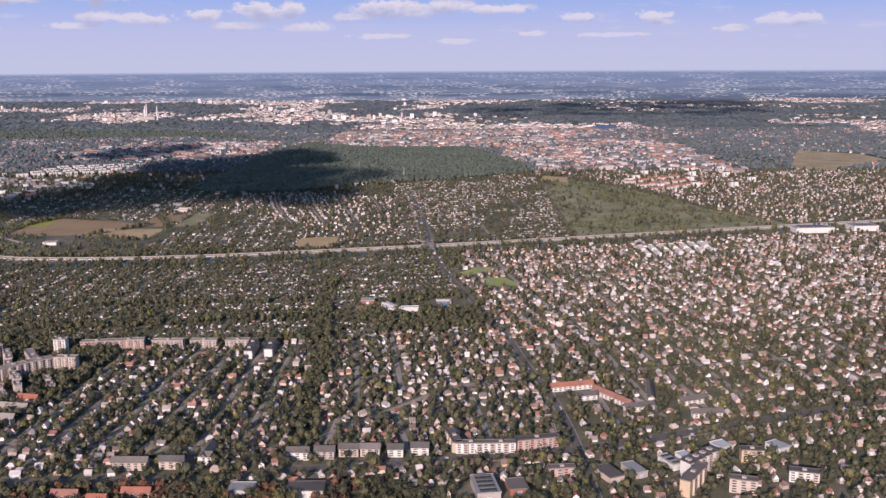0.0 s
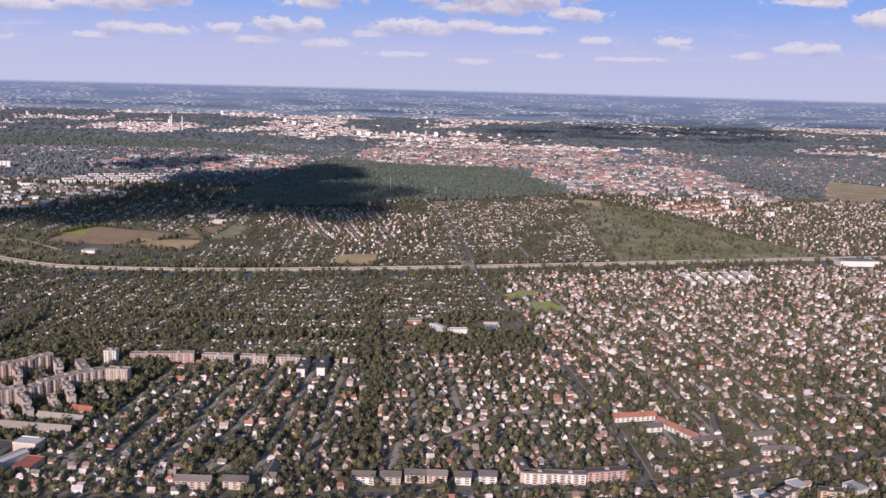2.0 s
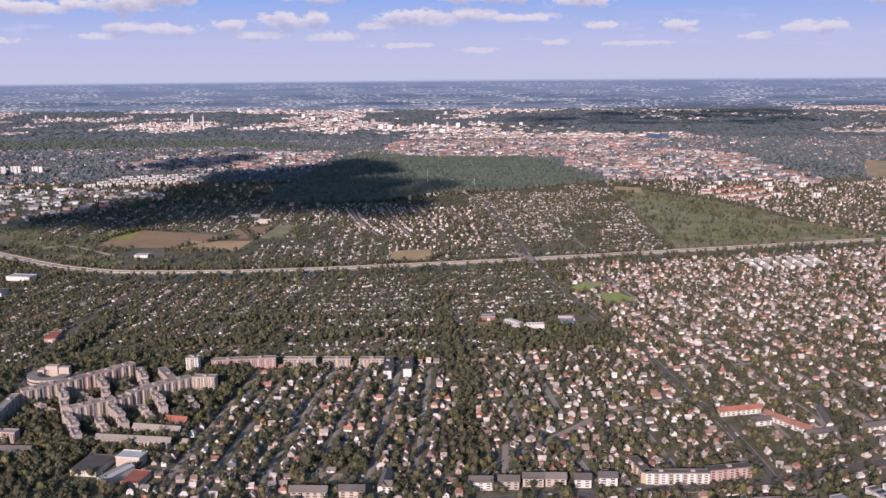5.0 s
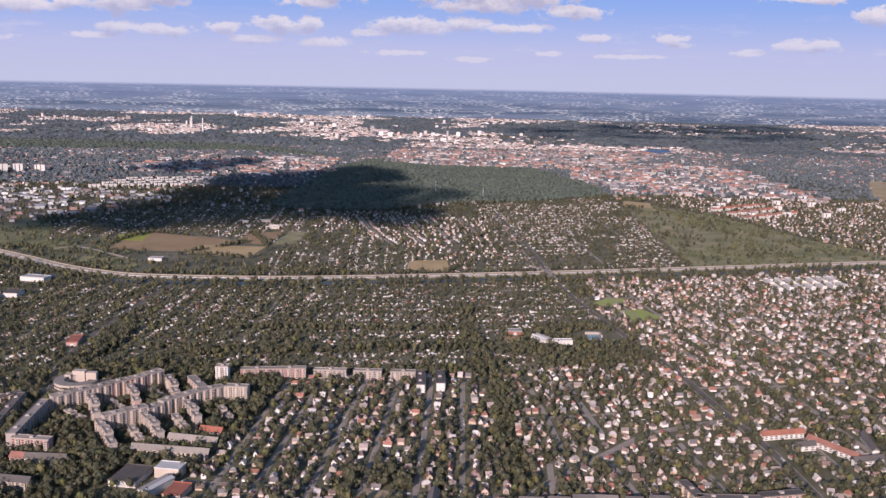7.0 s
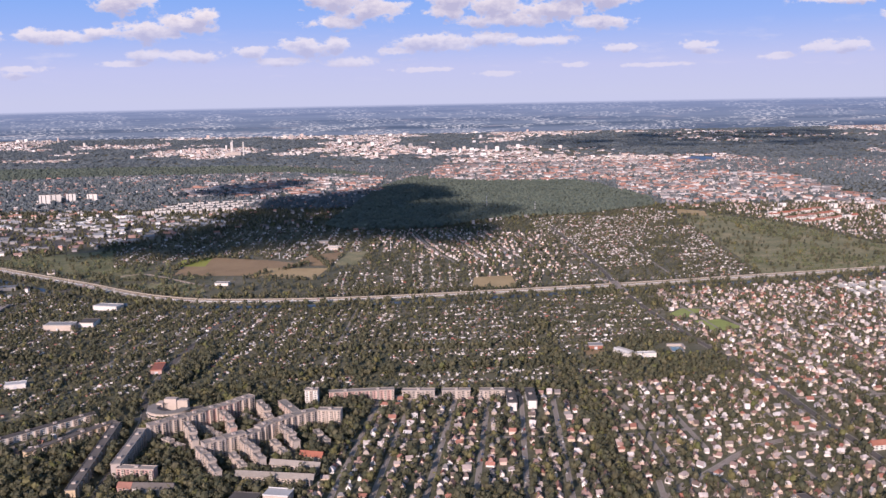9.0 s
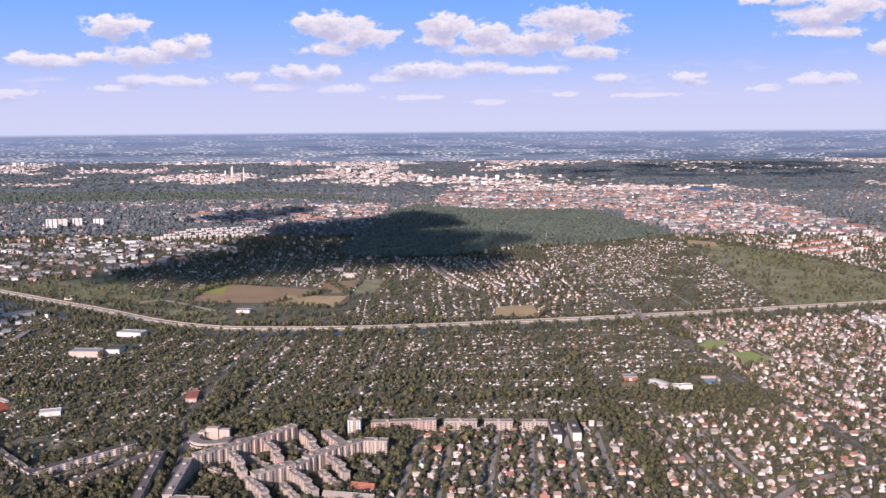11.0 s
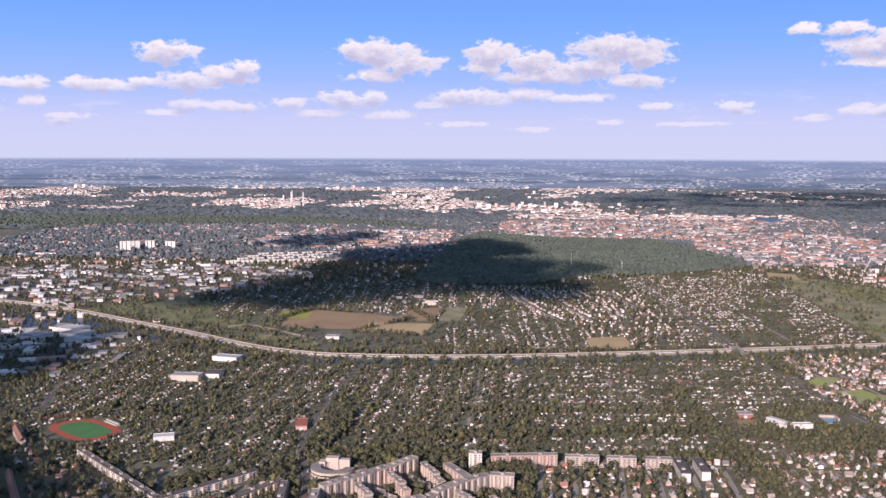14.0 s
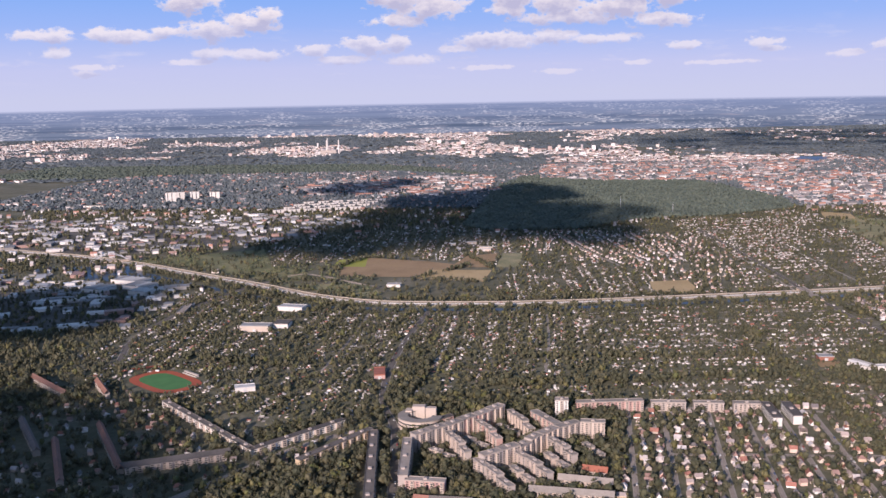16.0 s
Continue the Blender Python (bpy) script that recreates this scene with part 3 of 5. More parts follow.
d = line_distance(SOUTH_ROAD, gx, gy)
zone[(d > 4.4) & (d < 7.0) & (gx > -200)] = BELT
d = line_distance([(-77, 426), (-83, 604), (-95, 712), (-103, 841)], gx, gy)
zone[d < 7] = BELT
d = line_distance([(-307, 675), (-234, 683), (-160, 699), (-95, 704), (-23, 687)], gx, gy)
zone[d < 6] = BELT
d = line_distance([(-300, 745), (-200, 752), (-112, 757)], gx, gy)
zone[d < 5] = BELT
d = line_distance([(-560, 735), (-480, 722), (-410, 730)], gx, gy)
zone[d < 8] = BELT
d = line_distance([(-379, 635), (-370, 674), (-369, 751)], gx, gy)
zone[d < 9] = BELT

# ---- ground, water, roads ----


def sheet(name, poly, z, mat, label, category, kind="structure"):
    ob = new(name, bpy.data.meshes.new(name))
    bm = bmesh.new()
    face = bm.faces.new([bm.verts.new((x, y, z)) for x, y in poly])
    if face.normal.z < 0 or face.calc_area() == 0:
        face.normal_update()
    bmesh.ops.triangulate(bm, faces=bm.faces)
    bmesh.ops.recalc_face_normals(bm, faces=bm.faces)
    for f in bm.faces:
        if f.normal.z < 0:
            f.normal_flip()
    bm.to_mesh(ob.data)
    bm.free()
    ob.data.materials.append(mat)
    return tagged(ob, label, category, "", kind)


def smooth_line(line, step=8.0):
    """The line with its corners rounded."""
    p = np.array(line, float)
    for _ in range(3):
        a, b = p[:-1] * 0.75 + p[1:] * 0.25, p[:-1] * 0.25 + p[1:] * 0.75
        p = np.concatenate([p[:1], np.stack([a, b], 1).reshape(-1, 2), p[-1:]])
    return p


def ribbon(line, left, right, z, thick=0.0):
    """A strip along a line between two offsets; with thickness it is a low bank or wall."""
    p = smooth_line(line)
    d = np.gradient(p, axis=0)
    d /= np.linalg.norm(d, axis=1)[:, None]
    nrm = np.stack([-d[:, 1], d[:, 0]], 1)
    a, b = p + nrm * left, p + nrm * right
    n = len(p)
    top = np.concatenate([np.c_[a, np.full(n, z + thick)], np.c_[b, np.full(n, z + thick)]])
    i = np.arange(n - 1)
    f = np.stack([n + i, n + i + 1, i + 1, i], 1)
    if not thick:
        return top, f
    low = top - (0, 0, thick)
    m = 2 * n
    sides = np.concatenate([np.stack([i, i + 1, m + i + 1, m + i], 1), np.stack([m + n + i, m + n + i + 1, n + i + 1, n + i], 1)])
    return np.concatenate([top, low]), np.concatenate([f, sides])


def strip(name, line, left, right, z, mat, label, category, parent=None, thick=0.0):
    v, f = ribbon(line, left, right, z, thick)
    ob = new(name, mesh_of(name, v, f, mat))
    if parent:
        ob.parent = parent
        return ob
    return tagged(ob, label, category, "", "structure")


_r = np.array([0, 250, 500, 800, 1200, 1800, 2600, 3600, 5000, 9000, 16000, 30000], float)
_ang = np.linspace(0, 2 * math.pi, 65)[:-1]
_gv = np.concatenate([[(-150, 900, 0)]] + [np.stack([-150 + r * np.cos(_ang), 900 + r * np.sin(_ang), np.zeros(64)], 1) for r in _r[1:]])
_gf = [(0, 1 + i, 1 + (i + 1) % 64) for i in range(64)]
for _k in range(len(_r) - 2):
    for _i in range(64):
        _a, _b, _c, _d2 = 1 + _k * 64 + _i, 1 + _k * 64 + (_i + 1) % 64, 65 + _k * 64 + (_i + 1) % 64, 65 + _k * 64 + _i
        _gf += [(_a, _d2, _c), (_a, _c, _b)]
tagged(new("ground", mesh_of("ground", _gv, np.array(_gf), M["ground"])), "flat town land with gardens, grass and bare soil", "ground", "", "structure")

FIELDS = (
    ("meadow", [(157, 1039), (252, 1068), (433, 1128), (365, 1253), (301, 1468), (194, 1632), (166, 1489), (164, 1310)], "meadow", "rough meadow with shrubs beside the garden plots"),
    ("meadow", [(-802, 1179), (-711, 1146), (-650, 1100), (-570, 1045), (-530, 1060), (-560, 1120), (-603, 1140), (-654, 1275), (-745, 1223)], "pasture", "green pasture beside the motorway"),
    ("meadow", [(-570, 1035), (-510, 996), (-461, 965), (-441, 975), (-461, 1032), (-521, 1038)], "meadow", "yellowed grass inside the motorway bend"),
    ("field", [(-511, 1082), (-426, 1077), (-363, 1148), (-417, 1179), (-498, 1205), (-516, 1140)], "soil", "bare brown ploughed field"),
    ("field", [(-531, 1143), (-489, 1141), (-498, 1210), (-531, 1191)], "lime", "yellow-green flowering field strip"),
    ("field", [(-417, 1066), (-340, 1049), (-335, 1121), (-410, 1122)], "straw", "pale stubble field beside garden plots"),
    ("field", [(-386, 1139), (-336, 1138), (-333, 1238), (-371, 1220)], "soil", "dark tilled nursery field"),
    ("field", [(-331, 1136), (-304, 1142), (-300, 1240), (-327, 1238)], "meadow", "green nursery beds in narrow rows"),
    ("field", [(-162, 992), (-114, 991), (-119, 1061), (-161, 1053)], "straw", "yellowed grass field beside the motorway"),
    ("field", [(168, 1568), (213, 1557), (222, 1619), (182, 1650)], "straw", "dry yellow clearing beside the wood"),
    ("field", [(660, 1760), (700, 1690), (905, 1880), (900, 2010), (800, 2110)], "dry", "wide dry yellow field with weeds"),
)
for _k, (_name, _poly, _mat, _label) in enumerate(FIELDS):
    sheet(_name, _poly, 0.10 + 0.02 * _k, M[_mat], _label, "field")
    if _mat != "meadow" or _name == "meadow":
        zone[inside(_poly, gx, gy)] = BARE if _name == "field" else GRASS
    else:
        zone[inside(_poly, gx, gy)] = BARE
for _line in ([(-516, 1085), (-521, 1140), (-500, 1206), (-417, 1182)], [(-363, 1150), (-415, 1070)], [(-420, 1062), (-338, 1046)], [(-640, 1110), (-575, 1062), (-520, 1048)], [(-336, 1130), (-372, 1222)]):
    zone[line_distance(_line, gx, gy) < 4.0] = BELT
for _poly, _label in (([(-1246, 1249), (-811, 1242), (-649, 1368), (-609, 1526), (-725, 1646), (-1227, 1551)], "paved works yards between halls"),
                      ([(-960, 743), (-661, 843), (-651, 977), (-712, 1042), (-804, 1045), (-953, 1029)], "works yards and sidings")):
    sheet("yard", _poly, 0.08, M["yard"], _label, "yard")

# water: sunk basins show as flat water between banks
strip("canal", CANAL, -4.5, 4.5, 0.14, M["water"], "calm dark canal water between wooded banks", "canal")
sheet("basin", [(-886, 1139), (-776, 1149), (-747, 1101), (-711, 1064), (-755, 1047), (-804, 1061)], 0.13, M["water"], "harbour basin of still dark water", "basin")
sheet("lake", [(414, 2580), (474, 2634), (569, 2954), (491, 2989), (427, 2810)], 0.13, M["water"], "blue river bend among houses", "river")
for _w in (CANAL, [(-886, 1139), (-776, 1114), (-711, 1064)]):
    occupied |= line_distance(_w, gx, gy) < 5.5

# the motorway with its two carriageways
motorway = thing("motorway", "pale concrete motorway with two carriageways and a green median", "motorway", kind="structure")
strip("embankment", MOTORWAY, -9.5, 9.5, 0.0, M["meadow"], "", "", motorway, 0.35)
strip("carriageway", MOTORWAY, 0.9, 7.0, 0.36, M["concrete"], "", "", motorway, 0.06)
strip("carriageway", MOTORWAY, -7.0, -0.9, 0.36, M["concrete"], "", "", motorway, 0.06)
strip("guard_rail", MOTORWAY, -0.25, 0.25, 0.36, M["metal"], "", "", motorway, 0.45)
strip("noise_wall", MOTORWAY, 8.6, 8.9, 0.3, M["street"], "", "", motorway, 0.9)
for _o in (1.1, 2.4, 4.1, -1.1, -2.4, -4.1):
    strip("lane_line", MOTORWAY, _o - 0.09, _o + 0.09, 0.43, M["mark"], "", "", motorway)
occupied |= line_distance(MOTORWAY, gx, gy) < 10


road_count = [0]


def road(name, line, width, label, mat="street"):
    road_count[0] += 1
    lift = 0.003 * road_count[0]
    ob = strip(name, line, -width / 2, width / 2, 0.30 - lift, M[mat], label, "road")
    strip("pavement", line, width / 2, width / 2 + 0.7, 0.0, M["pave"], "", "", ob, 0.10 - lift * 0.2)
    strip("pavement", line, -width / 2 - 0.7, -width / 2, 0.0, M["pave"], "", "", ob, 0.10 - lift * 0.2)
    np.logical_or(occupied, line_distance(line, gx, gy) < width / 2 + 0.6, out=occupied)
    return ob


road("road", AVENUE, 4.6, "dark asphalt avenue lined with trees", "asphalt")
road("road", SOUTH_ROAD, 8.0, "broad asphalt road with parked cars", "asphalt")
road("road", CROSS_ROAD, 3.4, "grey asphalt side road between houses")
road("road", WEST_ROAD, 4.2, "asphalt road between apartment slabs", "asphalt")
road("road", NORTH_LANE, 5, "narrow road behind long low blocks")
road("road", BRANCH_ROAD, 4.5, "slip road crossing the canal", "asphalt")
road("road", [(-570, 1078), (-551, 1099), (-516, 1072), (-481, 1041), (-451, 1018)], 4, "curved farm road between meadows", "concrete")

STREETS = []
for _x0, _x1 in ((-231, -221), (-210, -199), (-183, -170), (-157, -148), (-130, -126), (-107, -105)):
    STREETS.append([(_x0, 436), (_x0 * 0.65 + _x1 * 0.35, 503), (_x1, 626)])
STREETS += [[(-248, 453), (-162, 446), (-75, 441)], [(-231, 630), (-155, 630), (-63, 625), (31, 627)], [(-51, 506), (-57, 585), (-66, 644)], [(-25, 532), (-31, 587), (-39, 666)], [(-237, 545), (-164, 551), (-88, 550), (-31, 562), (47, 583)]]
for _k in range(1, 17):
    _o = 27.0 * _k
    STREETS.append([(69 + _o * 1.04, 462 + 0.42 * _o), (64 + _o * 1.02, 530 + 0.30 * _o), (50 + _o + 4 * math.sin(_k), 640 + 0.2 * _o), (30 + _o, 740 + 0.2 * _o), (12 + _o + 5 * math.sin(2 * _k), 850 + 0.2 * _o), (max(-2 + _o, 14), 955 + 0.22 * _o)])
for _k, _y in enumerate((560, 620, 690, 755, 820, 885, 940)):
    STREETS.append([(66 - (_y - 480) * 0.14, _y), (200, _y + 22), (350, _y + 66), (520, _y + 110)])
STREETS += [[(-60, 486), (-62, 448)], [(-27, 488), (-18, 438)], [(17, 520), (26, 446)]]
for _s in STREETS:
    road("street", _s, 1.8, "narrow residential street with parked cars")

for _k in range(4):
    STREETS.append([(-255 + 50 * _k, 1425 - 8 * _k), (-225 + 47 * _k, 1280), (-185 + 38 * _k, 1150 + 10 * _k)])
    road("street", STREETS[-1], 1.6, "narrow residential street with parked cars")
for _x in range(-610, -250, 84):
    road("lane", [(_x, 705 if _x > -520 else 790), (_x + 4, 800), (_x + 2, 905 if _x > -480 else 930)], 0.8, "narrow pale lane between garden plots")
for _y in (790, 856, 900):
    road("lane", [(-240, _y), (-150, _y + 6), (-20, _y + 14)], 0.7, "narrow pale lane between garden plots")
for _x in (-20, 60, 130):
    road("lane", [(_x, 1010 + 0.24 * (_x + 20)), (_x - 12, 1180), (_x - 30, 1400)], 1.0, "narrow pale lane between garden plots")

# ---- clouds that stand before the sun and shade the land ----
def cloud_over(outline, lump, label, base=700.0, thick=8.0, count=260, mat="cloud"):
    """A flat cumulus whose shadow falls on the land inside the outline: overlapping lumps of vapour."""
    shift = SUN_DIR * (base / SUN_DIR.z)
    xs, ys = [p[0] for p in outline], [p[1] for p in outline]
    px, py = rng.uniform(min(xs), max(xs), count * 3), rng.uniform(min(ys), max(ys), count * 3)
    keep = inside(outline, px, py)
    px, py = px[keep], py[keep]
    n = len(px)
    size = np.stack([rng.uniform(0.5, 1.1, n) * lump, rng.uniform(0.7, 1.6, n) * lump, rng.uniform(0.6, 1.0, n) * thick], 1)
    where = np.stack([px + shift.x, py + shift.y, np.full(n, base)], 1)
    bits = [strewn((ICO_V * rng.uniform(0.8, 1.2, (12, 1)), ICO_F), where[k::3], rng.uniform(-0.5, 0.5, n)[k::3], size[k::3]) for k in range(3)]
    v, f = joined(bits)
    tagged(new("cloud", mesh_of("cloud", v, f, M[mat])), label, "cloud")


cloud_over([(-720, 1215), (-650, 1340), (-600, 1480), (-560, 1700), (-560, 1900), (-480, 1960), (-390, 2040), (-315, 2160), (-235, 2010), (-205, 1890), (-270, 1770), (-130, 1690), (-95, 1630), (-150, 1520), (-185, 1300), (-260, 1330), (-330, 1390), (-420, 1320), (-520, 1260)],
           56, "white cumulus cloud drifting before the sun", count=200, mat="softcloud")
cloud_over([(-779, 1993), (-708, 2240), (-609, 2310), (-540, 2225), (-615, 1975)], 42, "ragged white cumulus cloud beside a larger one", count=40, mat="softcloud")
cloud_over([(60, 3800), (350, 4300), (800, 4700), (1500, 4700), (1250, 3700), (900, 3480), (620, 3500), (280, 3500)], 95, "far thin white cumulus cloud above the woods", count=45, mat="thincloud")
# two unseen clouds, added only to darken the works and the old terraces
cloud_over([(-860, 760), (-690, 800), (-650, 930), (-690, 1010), (-830, 990)], 28, "small unseen cumulus cloud added to shade the works", count=60)
cloud_over([(-800, 380), (-470, 380), (-455, 500), (-540, 590), (-640, 640), (-800, 640)], 28, "small unseen cumulus cloud added to shade old terraces", count=80)

# ---- apartment slabs ----


def estate_x(x, y):
    """The estate's west end stands a little further west than its east end."""
    return x - 8.0 + 4.0 * min(1.0, max(0.0, (x + 340) / 105)) if -372 < x < -225 and 430 < y < 612 else x


def slab(x0, y0, x1, y1, storeys, deep=6.0, mat="facade", name="apartment_block", label="", bay=3.2, balcony=True, pitched=False, roofmat="flatroof", group=""):
    """A slab between two points of its front; its depth lies behind. Bays of loggias and windows, parapet, stair heads."""
    x0, x1 = estate_x(x0, y0), estate_x(x1, y1)
    length, ang = math.hypot(x1 - x0, y1 - y0), math.atan2(y1 - y0, x1 - x0)
    h = storeys * 1.26 + 0.5
    t = thing(name, label, "building", group, pose(x0, y0, 0, 0, 0, math.degrees(ang)))
    wall = part("wall", mesh_of("wall", *box(0, 0, 0, length, deep, h), M[mat]), t)
    if pitched:
        v, f = gable_roof(0, 2.2, 0.05, 0.18)
        v = np.stack([v[:, 1] * length + length / 2, v[:, 0] * deep + deep / 2, v[:, 2] + h], 1)
        part("roof", mesh_of("roof", v, f[:, ::-1], M[roofmat]), t)
    else:
        bits = [box(-0.25, -0.25, h, length + 0.25, deep + 0.25, h + 0.25), box(-0.25, -0.25, h + 0.25, length + 0.25, 0.05, h + 0.6), box(-0.25, deep - 0.05, h + 0.25, length + 0.25, deep + 0.25, h + 0.6),
                box(-0.25, 0.05, h + 0.25, 0.05, deep - 0.05, h + 0.6), box(length - 0.05, 0.05, h + 0.25, length + 0.25, deep - 0.05, h + 0.6)]
        roof = part("roof", mesh_of("roof", *joined(bits), M[roofmat]), t)
        for k in range(max(1, int(length / 15))):
            x = (k + 0.5) * length / max(1, int(length / 15))
            part("stair_head", mesh_of("stair_head", *box(x - 1.0, deep * 0.35, h + 0.25, x + 1.0, deep * 0.75, h + 1.15), M["facade"]), roof)
    n = max(2, int(length / bay))
    step = length / n
    panes = []
    stack_mesh = mesh_of("loggia", *box(-step * 0.38, -0.9, 0, step * 0.38, -0.005, h - 0.25), M["facade_cream"])
    for k in range(n):
        x, out = (k + 0.5) * step, 0.0
        if balcony and k % 2:
            part("loggia", stack_mesh, wall, at=pose(x, 0, 0))
            out = 0.9
        for s in range(storeys):
            panes.append(box(x - step * 0.24, -out - 0.04, 0.62 + 1.26 * s, x + step * 0.24, -out + 0.01, 1.2 + 1.26 * s))
            panes.append(box(x - step * 0.3, deep - 0.01, 0.62 + 1.26 * s, x + step * 0.3, deep + 0.04, 1.15 + 1.26 * s))
    tagged(part("window_strip", mesh_of("window_strip", *joined(panes), M["glass"]), wall), kind="stuff")
    for s in np.arange(0, 1.0, max(0.02, 4.0 / max(length, 4.0))):
        for w in np.arange(0, deep + 1, 2.0):
            block_out(x0 + (x1 - x0) * s - (y1 - y0) / length * w, y0 + (y1 - y0) * s + (x1 - x0) / length * w, 2.0)
    return t


GREY = "grey and cream stepped prefab apartment slab with loggias"
CREAM = "cream apartment slab with a flat roof and balconies"
W = "wings of the apartment estate"
# the first chain with its wings


def wing(x0, y0, x1, y1, tall, mat, label):
    """A wing of three slabs that steps down from the chain towards the trees."""
    dx, dy = x1 - x0, y1 - y0
    l = math.hypot(dx, dy)
    for k in range(3):
        a, b, o = k / 3, (k + 1) / 3 - 0.006, 0.9 * (k % 2)
        slab(x0 + dx * a - dy / l * o, y0 + dy * a + dx / l * o, x0 + dx * b - dy / l * o, y0 + dy * b + dx / l * o, tall - 1 - (k == 2), 3.8, mat, label=label, group=W, bay=2.2, roofmat="paleroof")


def chain(points, tall, mats, label):
    """A continuous chain of slabs along its front line; joints step a little in plan and in height."""
    n = 0
    for (x0, y0), (x1, y1) in zip(points, points[1:]):
        l = math.hypot(x1 - x0, y1 - y0)
        c = max(1, round(l / 11))
        for k in range(c):
            a, b, o = k / c, (k + 1) / c - 0.004, 0.5 * (n % 2)
            ux, uy = (x1 - x0) / l, (y1 - y0) / l
            slab(x0 + ux * l * a - uy * o, y0 + uy * l * a + ux * o, x0 + ux * l * b - uy * o, y0 + uy * l * b + ux * o, tall - (n % 3 == 2), 5.4 + 0.3 * (n % 3), mats[n % len(mats)], label=label, group=W, bay=2.2, roofmat="paleroof")
            n += 1


PINK = "pink-banded stepped prefab apartment slab with loggias"
chain([(-341, 543), (-324, 560)], 8, ["facade"], GREY)
chain([(-324, 560), (-308, 579)], 8, ["facade_cream", "facade_pink"], PINK)
chain([(-308, 579), (-293, 599)], 8, ["facade_pink", "facade_cream"], PINK)
wing(-326, 557, -312, 527, 7, "facade", GREY)
wing(-310, 577, -296, 549, 7, "facade_pink", "reddish stepped apartment wing between trees")
wing(-292, 597, -278, 566, 7, "facade_cream", CREAM)
slab(-338, 487, -343, 542, 7, 5, "facade", label="long grey apartment slab beside the road", group=W, bay=2.4, roofmat="paleroof")
slab(-339, 484, -319, 482, 6, 5, "facade_pink", label="pink and white apartment slab beside the road", group=W, bay=2.4, roofmat="paleroof")
slab(-325, 467, -305, 466, 3, 5, "facade_white", label="low white row block beside a red end house", pitched=True)
slab(-333, 468, -326, 467, 3, 5, "facade_pink", label="low reddish end house of a row", pitched=True, roofmat="redtile")
slab(-330, 440, -311, 437, 3, 5, "facade_cream", label="low cream row block beside a wide road", pitched=True)
# the second chain
chain([(-301, 513), (-282, 530), (-270, 548), (-261, 560)], 8, ["facade", "facade_cream", "facade"], GREY)
chain([(-261, 560), (-249, 570)], 8, ["facade"], GREY)
chain([(-249, 570), (-235, 569)], 8, ["facade_cream"], "white-ended stepped prefab apartment slab")
wing(-307, 515, -287, 481, 7, "facade", GREY)
wing(-286, 527, -268, 499, 7, "facade", GREY)
wing(-268, 549, -255, 526, 7, "facade", GREY)
for _x, _y, _x2, _y2, _n in ((-333, 538, -321, 529, 4), (-316, 558, -304, 547, 4), (-298, 580, -287, 570, 4), (-288, 512, -278, 495, 5), (-270, 532, -260, 515, 5), (-249, 552, -241, 537, 4)):
    _mx, _my = (_x + _x2) / 2, (_y + _y2) / 2
    slab(_x, _y, _mx - 0.2, _my + 0.2, _n - 1, 3.8, "facade_cream", label="low courtyard apartment house with a pale felt roof", group="courtyard houses", bay=2.4, roofmat="paleroof")
    slab(_mx + 1.4, _my - 0.2, _x2 + 1.4, _y2, _n - 2, 3.4, "facade", label="low courtyard apartment house with a pale felt roof", group="courtyard houses", bay=2.4, roofmat="paleroof")
slab(-263, 606, -255, 606, 9, 6, "facade_white", label="white apartment tower at the end of the row", bay=2.6, roofmat="paleroof")
slab(-254, 617, -211, 623, 5, 5, "facade_pink", label="long pinkish apartment slab with roof hatches", bay=2.4, roofmat="paleroof")
slab(-278, 596, -263, 571, 6, 5, "facade_pink", label="reddish apartment house beside a tower", bay=2.4, roofmat="paleroof")
for _x0, _x1 in ((-206, -184), (-179, -160), (-154, -137)):
    slab(_x0, 624, _x1, 624, 4, 5, "facade", label="grey low apartment slab with a grey flat roof", group="low slabs in a row", bay=2.8, roofmat="paleroof")
slab(-130, 598, -131, 628, 4, 5.5, "facade_white", label="white gable-end apartment slab among gardens", group="low slabs in a row")
slab(-117, 602, -118, 629, 4, 5.5, "facade_white", label="white gable-end apartment slab among gardens", group="low slabs in a row")
slab(-276, 483, -238, 478, 3, 4.6, "facade_cream", label="cream low row block with a grey roof", pitched=True, bay=2.6, roofmat="paleroof")
slab(-262, 499, -237, 494, 3, 4.6, "facade_cream", label="cream low row block with a grey roof", pitched=True, bay=2.6, roofmat="paleroof")
slab(-250, 515, -238, 512, 2, 5, "facade_cream", label="small house with a reddish hipped roof", pitched=True, roofmat="redtile")
# the long low blocks north of the west road, and the ochre corner block
slab(-531, 616, -445, 532, 3, 4, "facade_white", label="very long low white terrace with a grey roof", bay=4)
slab(-443, 531, -399, 585, 3, 4, "facade_white", label="long low white terrace beside garden plots", bay=4)
slab(-410, 514, -370, 566, 4, 4, "facade_yellow", label="ochre apartment block with a dark felt roof", bay=3)
slab(-352, 462, -367, 564, 4, 5, "facade_yellow", label="ochre corner block with a dark felt roof", bay=3)
slab(-506, 501, -456, 525, 3, 5, "facade_cream", label="old cream terrace with a hipped roof", pitched=True)
for _x, _y, _x2, _y2 in ((-568, 538, -536, 482), (-553, 566, -511, 501), (-609, 574, -572, 524), (-651, 666, -609, 630), (-599, 659, -579, 631)):
    slab(_x, _y, _x2, _y2, 3, 4, "facade_cream", label="old terrace with a tiled roof darkened as in shade", pitched=True, roofmat="shaded_tile", balcony=False, group="old terraces")
